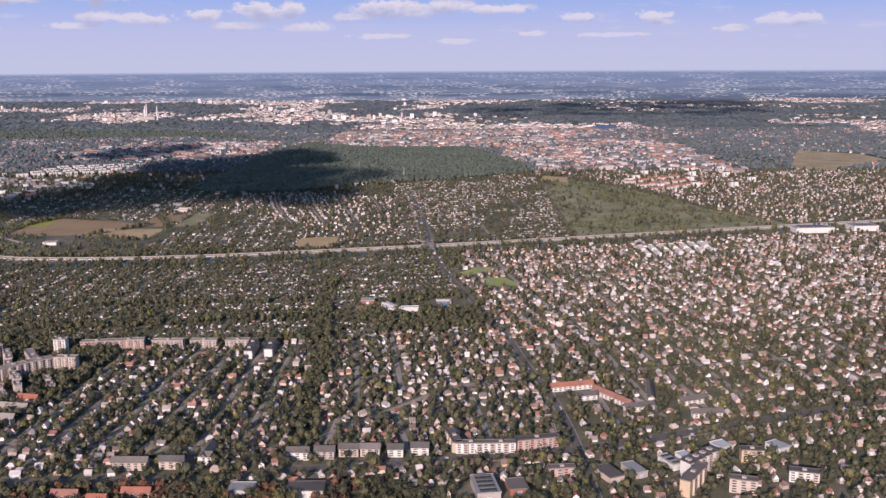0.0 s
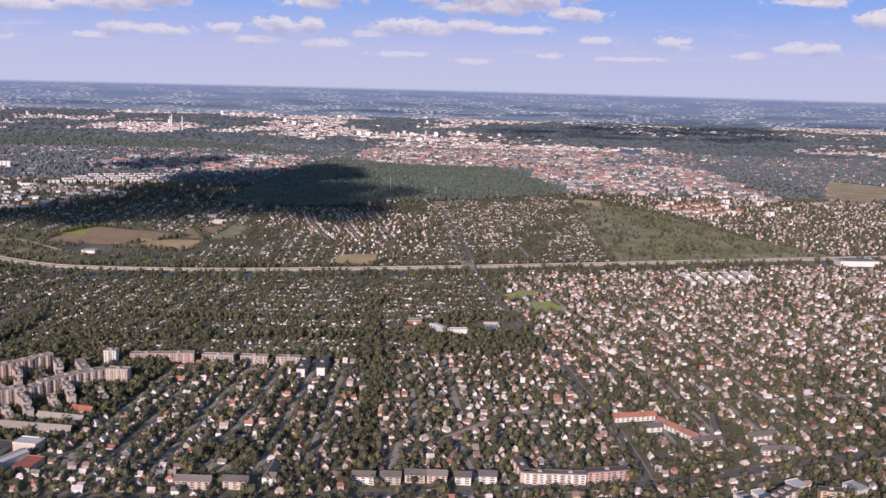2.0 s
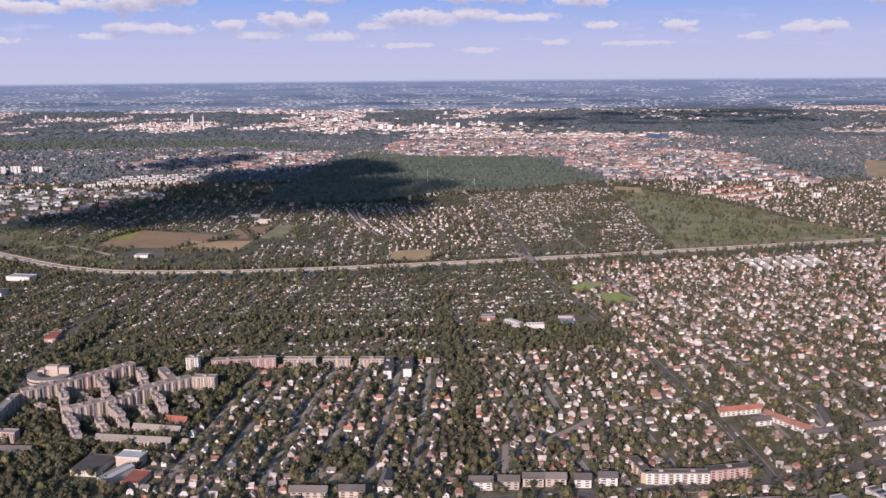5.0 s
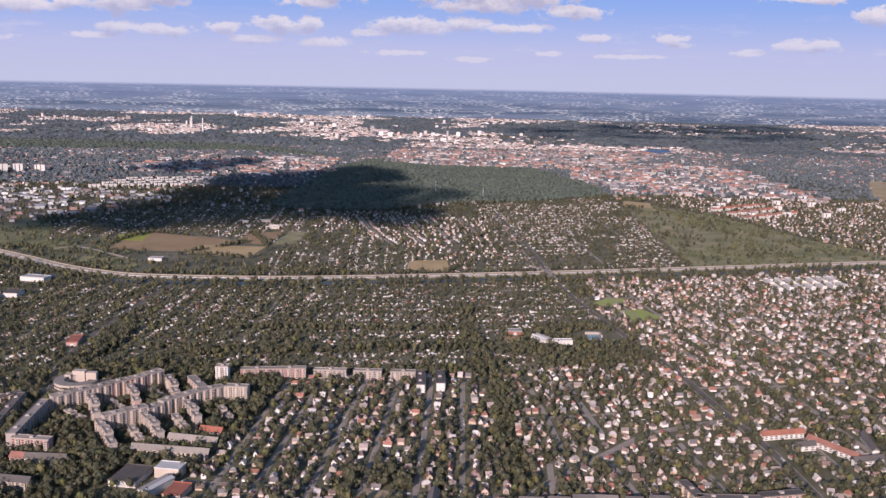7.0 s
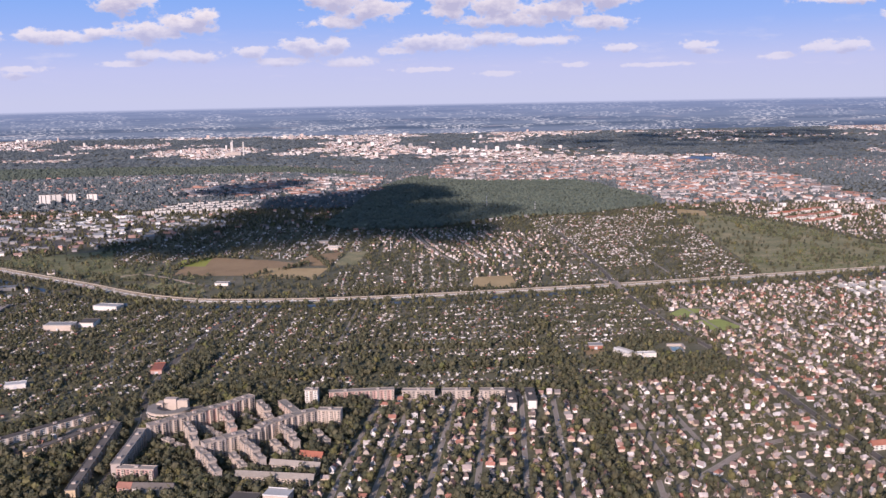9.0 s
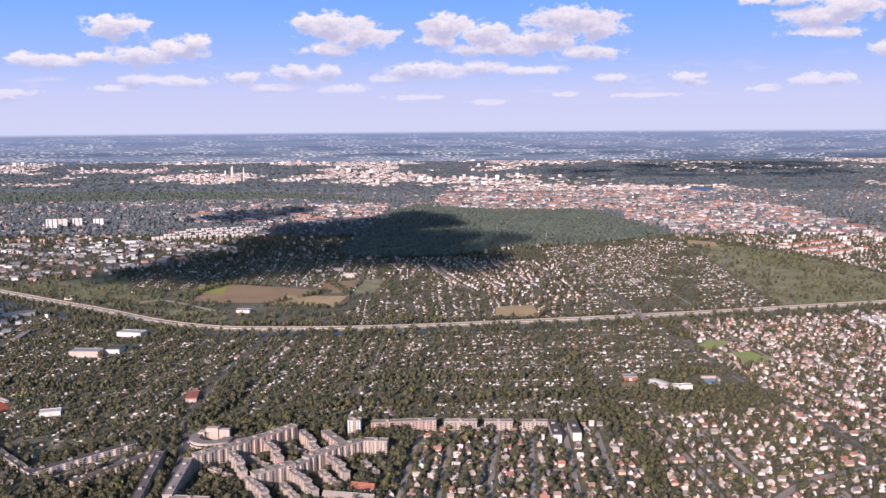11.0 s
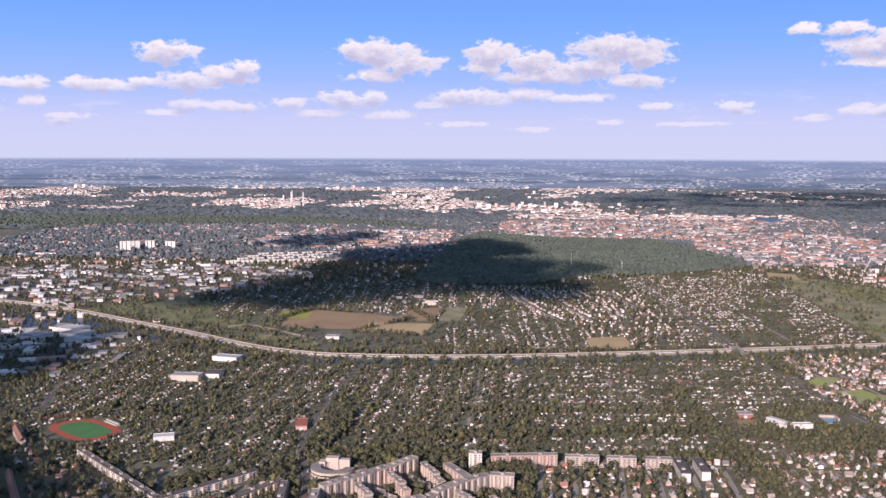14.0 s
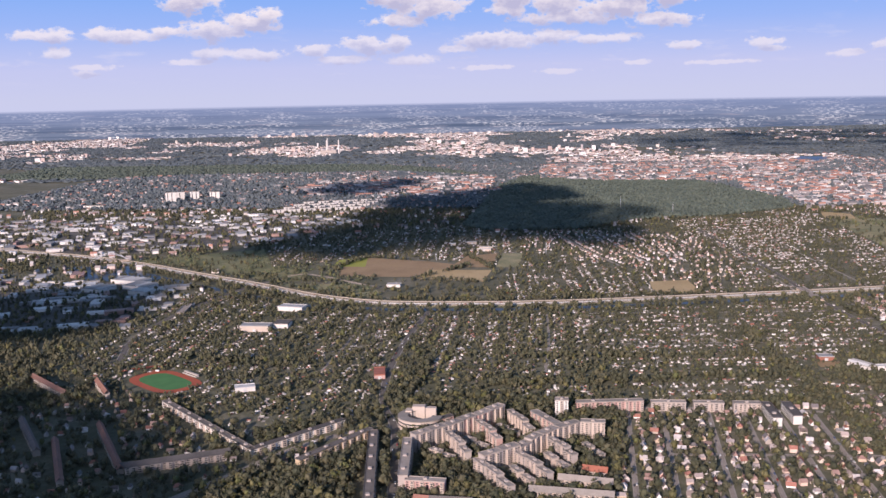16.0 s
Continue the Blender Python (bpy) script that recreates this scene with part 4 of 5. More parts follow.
# blocks along the south road
slab(1, 455, 5, 436, 4, 4.5, "facade_yellow", label="ochre end block of a long terrace")
slab(6, 435, 37, 435, 4, 4.5, "facade_white", label="white and mint long apartment terrace")
slab(38, 438, 60, 443, 4, 5, "facade_pink", label="pink and white apartment terrace beside a junction")
for _x, _y, _l, _mt in ((-165, 417, 17, "facade_cream"), (-142, 418, 12, "facade_cream"), (-122, 423, 5, "facade_white"), (-80, 428, 11, "facade_white"), (-66, 429, 10, "facade"), (-54, 432, 10, "facade_cream"), (-43, 432, 10, "facade_cream"), (-29, 431, 8, "facade_white"), (-17, 433, 9, "facade_white")):
    slab(_x, _y, _x + _l, _y - 0.3, 3, 5, _mt, label="plastered town house row with a dark roof", pitched=True, balcony=False, group="houses along the road")
slab(-119, 423, -118, 440, 3, 5, "facade_white", label="plastered gable-end house with a dark roof", pitched=True, balcony=False, group="houses along the road")
for _x, _y, _l in ((-182, 383, 12), (-164, 378, 9), (-150, 385, 13)):
    slab(_x, _y, _x + _l, _y - 0.5, 2, 5, "facade_cream", label="old house with a bright red hipped roof among trees", pitched=True, roofmat="redtile", balcony=False, group="red-roofed houses")
sheet("field", [(-161, 436), (-146, 434), (-143, 447), (-157, 450)], 0.2, M["dry"], "small dry clearing among trees", "field")
occupied |= line_distance([(-158, 442), (-147, 441)], gx, gy) < 5
# zigzag blocks and halls near the south-east
slab(113, 382, 126, 401, 6, 5, "facade_yellow", label="ochre zigzag apartment slab")
for _k in range(4):
    slab(118 + 4.5 * _k, 402 + 4.2 * _k, 122.5 + 4.5 * _k, 405 + 4.2 * _k, 6, 6, "facade_white", label="white stepped apartment tower joined in a zigzag", group="zigzag towers")
slab(149, 421, 160, 420, 5, 5, "facade_yellow", label="ochre apartment slab closing a zigzag row")
slab(133, 388, 145, 384, 5, 5, "facade_cream", label="cream stepped apartment tower")
slab(165, 399, 178, 395, 4, 5, "facade_white", label="white stepped apartment tower")
slab(51, 406, 64, 407, 3, 4.5, "facade_pink", label="pink apartment house with a flat roof")
# red-roofed and white terraces
slab(67, 527, 92, 533, 2, 4, "facade_white", label="white terrace with an orange tiled roof", pitched=True, roofmat="redtile", balcony=False)
slab(91, 524, 107, 498, 2, 4, "facade_white", label="white terrace with an orange tiled roof", pitched=True, roofmat="redtile", balcony=False)
for _x, _y, _x2, _y2 in ((105, 491, 122, 496), (125, 508, 129, 534), (139, 501, 156, 507), (141, 482, 158, 483), (80, 511, 92, 514)):
    slab(_x, _y, _x2, _y2, 2, 4, "facade_white", label="white terrace with a dark pitched roof", pitched=True, balcony=False, group="white terraces")
# the round building
_rb = thing("round_building", "round cream shopping building with an open court and stepped towers", "building", at=pose(-352, 588, 0))


def ring_wall(r0, r1, h, a0, a1, n=28):
    v, f = [], []
    for i in range(n + 1):
        a = radians(a0 + (a1 - a0) * i / n)
        for r, z in ((r0, 0), (r1, 0), (r1, h), (r0, h)):
            v.append((r * math.cos(a), r * math.sin(a), z))
    for i in range(n):
        for k in range(4):
            j = (k + 1) % 4
            f.append((4 * i + k, 4 * i + j, 4 * i + 4 + j, 4 * i + 4 + k))
    f += [(0, 3, 2, 1), (4 * n, 4 * n + 1, 4 * n + 2, 4 * n + 3)]
    return np.array(v, float), np.array(f)


part("wall", mesh_of("wall", *ring_wall(8, 14, 7, 100, 355), M["facade_cream"]), _rb)
part("roof", mesh_of("roof", *ring_wall(7.8, 14.2, 0.4, 100, 355), M["paleroof"]), _rb, at=pose(0, 0, 7.0))
part("tower", mesh_of("tower", *joined([box(-6, 7, 0, 2, 12, 10.2), box(2, 8, 0, 9, 12, 9.0), box(-10, 4, 0, -6, 10, 8.4)]), M["facade_cream"]), _rb)
part("window_band", mesh_of("window_band", *ring_wall(14.0, 14.06, 0.7, 110, 350), M["glass"]), _rb, at=pose(0, 0, 2.5))
part("window_band", mesh_of("window_band", *ring_wall(14.0, 14.06, 0.7, 110, 350), M["glass"]), _rb, at=pose(0, 0, 4.8))
slab(-337, 580, -324, 592, 4, 4, "facade_pink", label="cream curved-end apartment wing beside the round building")
occupied |= np.hypot(gx + 352, gy - 588) < 16


# ---- halls and works ----
def hall(x, y, w, l, h, turn, roof="sheet", wall="facade", label="low works hall with a pale sheet roof", lights=0, saw=0):
    t = thing("hall", label, "hall", "", pose(x, y, 0, 0, 0, turn))
    part("wall", mesh_of("wall", *box(-w / 2, -l / 2, 0, w / 2, l / 2, h), M[wall]), t)
    part("roof", mesh_of("roof", *joined([box(-w / 2 - 0.2, -l / 2 - 0.2, h, w / 2 + 0.2, l / 2 + 0.2, h + 0.3), box(-w / 2 - 0.2, -l / 2 - 0.2, h + 0.3, w / 2 + 0.2, -l / 2 + 0.1, h + 0.7), box(-w / 2 - 0.2, l / 2 - 0.1, h + 0.3, w / 2 + 0.2, l / 2 + 0.2, h + 0.7)]), M[roof]), t)
    part("door", mesh_of("door", *box(-1.2, -l / 2 - 0.08, 0, 1.2, -l / 2 - 0.01, 2.2), M["metal"]), t)
    for k in range(lights):
        yy = -l / 2 + (k + 0.5) * l / lights
        part("skylight", mesh_of("skylight", *box(-w * 0.36, yy - l / lights * 0.22, h + 0.3, w * 0.36, yy + l / lights * 0.22, h + 0.75), M["glass" if k % 2 else "flatroof"]), t)
    for k in range(saw):
        v, f = gable_roof(0, 1.2, 0.0, 0.1)
        v = np.stack([v[:, 0] * w / saw + (-w / 2 + (k + 0.5) * w / saw), v[:, 1] * l, v[:, 2] + h + 0.3], 1)
        part("roof_bay", mesh_of("roof_bay", v, f, M[roof]), t)
    occupied[np.abs(gx - x) + np.abs(gy - y) < (w + l) * 0.5] = True
    return t


hall(-65, 390, 17, 10, 3.5, 0, "flatroof", "facade_white", "white school building with a flat felt roof")
hall(-95, 390, 12, 9, 3.5, 0, "sheet", "facade_white", "white flat-roofed hall among trees")
hall(19, 390, 11, 20, 4, 8, "sheet", "facade", "works hall with a grey roof of dark skylights", lights=9)
hall(34, 392, 9, 12, 3, 8, "flatroof", "brick", "low brick hall with a grey side wing")
hall(80, 406, 8, 15, 3, 22, "flatroof", "facade_cream", "low shop hall with a brown roof")
hall(93, 410, 7, 13, 3, 22, "sheet", "facade", "low shop hall with a grey roof")
hall(113, 419, 6, 13, 3, 25, "sheet", "facade_white", "white shop hall with a pale ribbed roof", lights=3)
hall(122, 424, 6, 10, 3, 25, "sheet", "facade_white", "white shop hall with a pale roof")
hall(144, 438, 8, 9, 3, 25, "sheet", "facade_white", "white workshop with a pale roof")
hall(173, 437, 8, 10, 3, 30, "sheet", "facade_white", "white workshop among trees")
hall(-273, 454, 14, 20, 3, -8, "flatroof", "facade_white", "supermarket hall with a dark felt roof")
hall(-256, 440, 6, 19, 4, -25, "sheet", "facade_white", "white school hall with a pale ribbed roof", saw=2)
hall(-255, 460, 13, 9, 5, -8, "sheet", "facade_cream", "cream school house with a pale flat roof")
hall(-245, 437, 9, 14, 3, -8, "redtile", "facade_cream", "low school wing with a red roof")
hall(-62, 750, 11, 8, 3, 0, "sheet", "brick", "brick hall with a pale roof beside a sand court")
hall(-42, 730, 8, 18, 3, 35, "sheet", "facade_white", "white school wing with a pale roof", saw=2)
hall(-26, 724, 14, 5, 3, 5, "sheet", "facade_white", "white school wing with a pale roof")
sheet("court", [(-71, 728), (-55, 729), (-53, 744), (-72, 743)], 0.18, M["soil"], "brown sand court beside a school", "court")
hall(-396, 695, 8, 20, 3, 10, "redtile", "facade_pink", "reddish clubhouse with a tiled roof")
hall(-486, 655, 14, 8, 3, 20, "sheet", "facade_white", "white clubhouse among garden plots")
hall(-530, 828, 26, 12, 5, 0, "sheet", "facade_cream", "cream works building with grey roof")
hall(-510, 843, 14, 16, 4, 0, "flatroof", "facade_white", "works hall with a dark felt roof")
hall(-518, 909, 26, 12, 4, -12, "sheet", "facade_white", "white works hall beside the canal")
for _x, _y, _w2, _l2, _t in ((-398, 1300, 9, 5, 0), (-372, 1318, 14, 5, 5), (-350, 1272, 18, 4, 0), (-352, 1256, 18, 4, 0), (-386, 1262, 5, 7, 10)):
    hall(_x, _y, _w2, _l2, 3, _t, "sheet", "facade_cream", "cream nursery building with a pale roof")
hall(-436, 1023, 15, 8, 3, 0, "sheet", "facade_white", "white riding hall beside fields")
for _x, _y, _w2, _l2, _s in ((-740, 1042, 40, 22, 5), (-717, 1013, 30, 24, 4), (-758, 999, 26, 26, 3), (-702, 982, 24, 16, 3)):
    hall(_x, _y, _w2, _l2, 4, -20, "sheet", "facade_white", "big works hall with a ribbed pale roof", saw=_s)
hall(437, 1076, 46, 18, 6, 4, "sheet", "facade_white", "long white warehouse beside the motorway", lights=4)
hall(501, 1089, 30, 22, 6, 4, "sheet", "facade_white", "white warehouse beside the motorway", lights=3)
for _k in range(7):
    for _j in range(2):
        hall(214 + 12 * _k, 945 + 27 * _j + 3 * _k, 4.5, 20, 3, 0, "whiteroof", "facade_white", "white terrace row with a pale flat roof")

# the red-roofed quarter past the meadow
for _k in range(5):
    for _j in range(3):
        _x, _y = 330 + 22 * _k - 12 * _j, 1440 + 16 * _k + 46 * _j
        slab(_x, _y, _x + 17, _y + 6, 3, 6, "facade_white", label="white tenement row with a red tiled roof", pitched=True, roofmat="redtile", balcony=False, group="red-roofed rows")

# ---- sports grounds and pool ----
sheet("sports_field", [(31, 850), (55, 884), (35, 888), (15, 862)][::-1], 0.18, M["grass"], "bright green mown football pitch", "pitch")
sheet("sports_field", [(43, 797), (71, 814), (59, 844), (35, 838)], 0.19, M["grass"], "bright green mown football pitch", "pitch")
for _p in ([(15, 862), (35, 888), (55, 884), (31, 850)], [(43, 797), (71, 814), (59, 844), (35, 838)]):
    occupied |= inside(_p, gx, gy)
pool = thing("swimming_pool", "outdoor pool with a white rim and bright blue water", "pool", at=pose(1, 745, 0) @ Matrix.Diagonal((0.5, 0.6, 0.8, 1)))
part("rim", mesh_of("rim", *joined([box(-10, -13, 0, 10, -11, 0.5), box(-10, 11, 0, 10, 13, 0.5), box(-10, -11, 0, -8, 11, 0.5), box(8, -11, 0, 10, 11, 0.5)]), M["pave"]), pool)
part("water", mesh_of("water", *box(-8, -11, 0.05, 8, 11, 0.32), M["tile"]), pool)
part("bath_house", mesh_of("bath_house", *joined([box(-12, 14, 0, 14, 18, 2.4), box(11, 0, 0, 14, 14, 2.4)]), M["facade"]), pool)
occupied |= np.hypot(gx - 3, gy - 745) < 20
stadium = thing("sports_ground", "green football pitch inside a red running track", "stadium", at=pose(-552, 673, 0, 0, 0, -38))


def oval(a, b, z, n=40):
    v = []
    for i in range(n):
        t = 2 * math.pi * i / n
        v.append((a * math.copysign(abs(math.cos(t)) ** 0.5, math.cos(t)), b * math.copysign(abs(math.sin(t)) ** 0.8, math.sin(t)), z))
    return np.array([(0, 0, z)] + v, float), np.array([(0, 1 + i, 1 + (i + 1) % n) for i in range(n)])


part("track", mesh_of("track", *oval(31, 19, 0.2), M["tartan"]), stadium)
part("pitch", mesh_of("pitch", *oval(24, 13, 0.26), M["turf"]), stadium)
part("grandstand", mesh_of("grandstand", *joined([box(-9, 20, 0, 9, 21.5, 1.0), box(-9, 21.5, 0, 9, 23, 2.0)]), M["pave"]), stadium)
sheet("track_court", [(-600, 701), (-569, 718), (-565, 713), (-596, 696)], 0.2, M["tartan"], "red sand court behind a stadium", "court")
occupied |= np.hypot(gx + 552, gy - 673) < 30

# ---- bridges, masts, power station ----


def bridge(x, y, turn, length, width, label):
    b = thing("bridge", label, "bridge", "", pose(x, y, 0, 0, 0, turn))
    part("deck", mesh_of("deck", *box(-width / 2, -length / 2, 1.6, width / 2, length / 2, 2.3), M["street"]), b)
    for s in (-1, 1):
        part("parapet", mesh_of("parapet", *box(s * width / 2 - 0.15, -length / 2, 2.3, s * width / 2 + 0.15, length / 2, 3.0), M["pave"]), b)
        part("abutment", mesh_of("abutment", *box(-width / 2, s * length / 2 - 2, 0, width / 2, s * length / 2 + 2, 1.6), M["concrete"]), b)
    part("pier", mesh_of("pier", *box(-width / 2 + 0.4, -0.6, 0, width / 2 - 0.4, 0.6, 1.6), M["concrete"]), b)


bridge(-11, 984, 3, 56, 8, "concrete road bridge over the canal and the motorway")
bridge(-625, 905, 8, 40, 8, "concrete road bridge over the canal")
_ab = thing("bridge", "steel arch bridge over the harbour basin", "bridge", "", pose(-828, 1175, 0, 0, 0, -58))
for _s in (-6, 6):
    _v, _f = ring_wall(25, 26, 1.0, 30, 150, 16)
    part("arch", mesh_of("arch", np.stack([_v[:, 2] + _s, _v[:, 0], np.maximum(_v[:, 1] * 0.7 - 7, 0)], 1), _f, M["metal"]), _ab)
part("deck", mesh_of("deck", *box(-6, -24, 0.8, 7, 24, 1.6), M["concrete"]), _ab)


def stack(x, y, h, r, mat="pave"):
    n = 12
    v = [(rr * math.cos(2 * math.pi * i / n), rr * math.sin(2 * math.pi * i / n), z) for rr, z in ((r, 0), (r * 0.6, h)) for i in range(n)]
    f = [(i, (i + 1) % n, n + (i + 1) % n, n + i) for i in range(n)]
    return np.array(v), np.array(f)


plant = thing("power_station", "power station with pale chimneys and boiler houses", "power station", "", pose(-1025, 3410, 0))
for _x, _y, _h in ((-26, 30, 54), (-20, -10, 50), (26, -20, 50)):
    part("chimney", mesh_of("chimney", *stack(0, 0, _h, 3.0), M["facade_white"]), plant, at=pose(_x, _y, 0))
part("boiler_house", mesh_of("boiler_house", *joined([box(-40, -20, 0, 16, 20, 13), box(-20, -30, 0, 20, -20, 8)]), M["facade"]), plant)
for _x, _y, _h in ((-271, 1237, 22), (-143, 1662, 40), (-62, 1612, 30), (-408, 1190, 12)):
    m_ = thing("mast", "slim lattice mast above trees", "mast", "", pose(_x, _y, 0))
    part("shaft", mesh_of("shaft", *stack(0, 0, _h * 0.7, 0.4), M["metal"]), m_)
    part("platform", mesh_of("platform", *box(-0.8, -0.8, _h * 0.56, 0.8, 0.8, _h * 0.56 + 0.6), M["metal"]), m_)

# ---- far slabs: white prefab rows, towers ----
def far_slabs(rows, label, mat, deep=6):
    for x, y, l, turn, n in rows:
        t = thing("far_apartment_block", label, "building", "far apartment blocks", pose(x, y, 0, 0, 0, turn))
        h = n * 1.4
        part("wall", mesh_of("wall", *box(-l / 2, -deep / 2, 0, l / 2, deep / 2, h), M[mat]), t)
        part("roof", mesh_of("roof", *box(-l / 2 - 0.2, -deep / 2 - 0.2, h, l / 2 + 0.2, deep / 2 + 0.2, h + 0.5), M["flatroof"]), t)
        for k in range(int(l / 8)):
            part("window_column", mesh_of("window_column", *box(-l / 2 + 3.4 + 8 * k, -deep / 2 - 0.05, 1, -l / 2 + 4.8 + 8 * k, -deep / 2 - 0.01, h - 1), M["glass"]), t)


far_slabs([(-740 + 26 * k + 8 * j, 1660 + 42 * j + 9 * k, 19, 35, 6) for k in range(6) for j in range(4)], "white prefab apartment slab in parallel rows", "facade_white")
far_slabs([(-1009, 1842, 20, 20, 16), (-981, 1898, 18, 20, 13), (-1016, 1902, 22, 30, 12), (-945, 1917, 20, 10, 11), (-1127, 1756, 40, 0, 5)], "white residential tower group", "facade_white", 9)
far_slabs([(x, y, 12, 10, 6) for x, y in ((311, 1540), (333, 1585), (418, 1558), (361, 1652), (441, 1634), (497, 1622), (348, 1470), (408, 1486), (469, 1484), (518, 1549))], "white residential point block", "facade_white", 7)

# ---- houses ----
HOUSE_KINDS = [(1.9, 4.0, 0.0), (2.6, 4.4, 0.0), (2.4, 4.2, 0.35), (1.6, 3.6, 0.0)]
HW = [gable_walls(e, r) if not hip else gable_walls(e, e + 0.01) for e, r, hip in HOUSE_KINDS]
HR = [gable_roof(e, r, 0.07, 0.06, hip) for e, r, hip in HOUSE_KINDS]
tight = occupied.copy()                                 # what stands in the way of a trunk
for line in STREETS[:11]:
    tight |= line_distance(line, gx, gy) < 1.9
for line in ([(15, 862), (35, 888), (55, 884), (31, 850), (15, 862)], [(43, 797), (71, 814), (59, 844), (35, 838), (43, 797)], [(-20, 738), (25, 738)], [(-80, 735), (-20, 722)]):
    tight |= line_distance(line, gx, gy) < 4.5
spots = []                                              # x, y, turn, width, length


def free(x, y, r=2.0):
    j, i = cells(x, y)
    k = int(r / CELL)
    return not occupied[max(0, j - k):j + k + 1, max(0, i - k):i + k + 1].any()


def zone_of(x, y):
    j, i = cells(x, y)
    return zone[j, i]


for line in STREETS + [CROSS_ROAD, AVENUE, SOUTH_ROAD]:
    p = smooth_line(line)
    seg = np.hypot(*np.diff(p, axis=0).T)
    run = np.concatenate([[0], np.cumsum(seg)])
    for side in (-1, 1):
        s = rng.uniform(2, 5)
        while s < run[-1] - 2:
            k = min(np.searchsorted(run, s, "right") - 1, len(p) - 2)
            d = (p[k + 1] - p[k]) / seg[k]
            q = p[k] + d * (s - run[k])
            o = rng.uniform(4.9, 8.0) + (3 if line in (AVENUE, SOUTH_ROAD) else 0)
            x, y = q[0] - d[1] * o * side, q[1] + d[0] * o * side
            if y > 372 and zone_of(x, y) == HOUSES and free(x, y, 2.2) and rng.random() < 0.93:
                w, l = rng.uniform(2.5, 3.7), rng.uniform(3.0, 4.8)
                turn = math.atan2(d[1], d[0]) + (math.pi / 2 if rng.random() < 0.55 else 0) + rng.normal(0, 0.09)
                spots.append((x, y, turn, w, l))
                block_out(x, y, 2.0)
            s += rng.uniform(3.9, 5.8)
# rear houses, and the outlying house quarters
for _ in range(5000):
    x, y = rng.uniform(-245, 60), rng.uniform(395, 660)
    if zone_of(x, y) == HOUSES and free(x, y, 2.0) and rng.random() < 0.9:
        spots.append((x, y, rng.choice([0.0, 1.57]) + 0.08 + rng.normal(0, 0.1), rng.uniform(2.0, 3.3), rng.uniform(2.4, 4.3)))
        block_out(x, y, 2.0)
for _ in range(24000):
    x, y = rng.uniform(-650, 900), rng.uniform(375, 1750)
    if zone_of(x, y) == HOUSES and free(x, y, 1.0 if y > 640 and x > -60 else 2.0):
        spots.append((x, y, rng.choice([0.0, 1.57]) + 0.12 + rng.normal(0, 0.1), rng.uniform(1.7, 3.1), rng.uniform(2.2, 4.3)))
        block_out(x, y, 2.0)
spots = np.array(spots)
for dx, dy in ((0, 0), (0, -2.0), (0, -3.6)):
    tight[cells(spots[:, 0] + dx, spots[:, 1] + dy)] = True
spots[:, 3:] *= np.where(spots[:, 1] > 1020, 0.80, 1.0)[:, None]
order = np.argsort(spots[:, 1] + np.abs(spots[:, 0] + 60) * 0.25)
near, rest = spots[order[:300]], spots[order[300:]]

protos = []
for k, (e, r, hip) in enumerate(HOUSE_KINDS):
    h = thing("house", "plastered detached house with a pitched tiled roof", "house", "detached houses", pose(0, 0, -50))
    wall = part("wall", mesh_of("wall", *HW[k], M["wall_one"]), h)
    roof = part("roof", mesh_of("roof", *HR[k], M["roof_one"]), h)
    part("chimney", mesh_of("chimney", *box(0.12, 0.1, r - 0.6, 0.24, 0.2, r + 0.7), M["brick"]), roof)
    pane = mesh_of("window", *box(-0.09, -0.012, 0, 0.09, 0.006, 0.85), M["glass"])
    for wx, wy, wa, wz in ((-0.25, -0.5, 0, 0.5), (0.25, -0.5, 0, 0.5), (0, -0.5, 0, 1.75), (0.5, 0.2, 90, 0.5), (0.5, -0.2, 90, 0.5)):
        if wz + 0.85 < e + 0.6 and (not hip or wz < 1):
            part("window", pane, wall, at=pose(wx, wy, wz, 0, 0, wa))
    part("door", mesh_of("door", *box(-0.08, -0.515, 0, 0.08, -0.494, 1.05), M["brick"]), wall)
    protos.append(h)
for n, (x, y, turn, w, l) in enumerate(near):
    k = n % len(protos)
    if n < len(protos):
        ob = protos[n]
    else:
        ob = copy_thing(protos[k], pose(0, 0, 0))
    ob.matrix_basis = pose(x, y, 0, 0, 0, math.degrees(turn)) @ Matrix.Diagonal((w, l, rng.uniform(0.60, 0.86), 1))


def many(name, bits, mat, label, category):
    v, f = joined(bits)
    return tagged(new(name, mesh_of(name, v, f, mat)), label, category, "", "stuff")


kinds = rng.integers(0, len(HOUSE_KINDS), len(rest))
zs = rng.uniform(0.62, 0.90, len(rest)) * np.where(rest[:, 1] > 1020, 0.85, 1.0)
wb, rb = [], []
for k in range(len(HOUSE_KINDS)):
    r = rest[kinds == k]
    z = zs[kinds == k]
    places, sizes = np.c_[r[:, 0], r[:, 1], np.zeros(len(r))], np.c_[r[:, 3], r[:, 4], z]
    wb.append(strewn(HW[k], places, r[:, 2], sizes))
    rb.append(strewn(HR[k], places, r[:, 2], sizes))
many("house_walls", wb, M["wall"], "pale plastered walls of many detached houses", "houses")
many("house_roofs", rb, M["roof"], "red, brown and grey tiled roofs of many houses", "roofs")

# ---- garden huts ----
def patchy(x, y, s, seed):
    return np.array([noise.noise(Vector((a * s + seed, b * s * 0.7, seed))) for a, b in zip(x, y)])


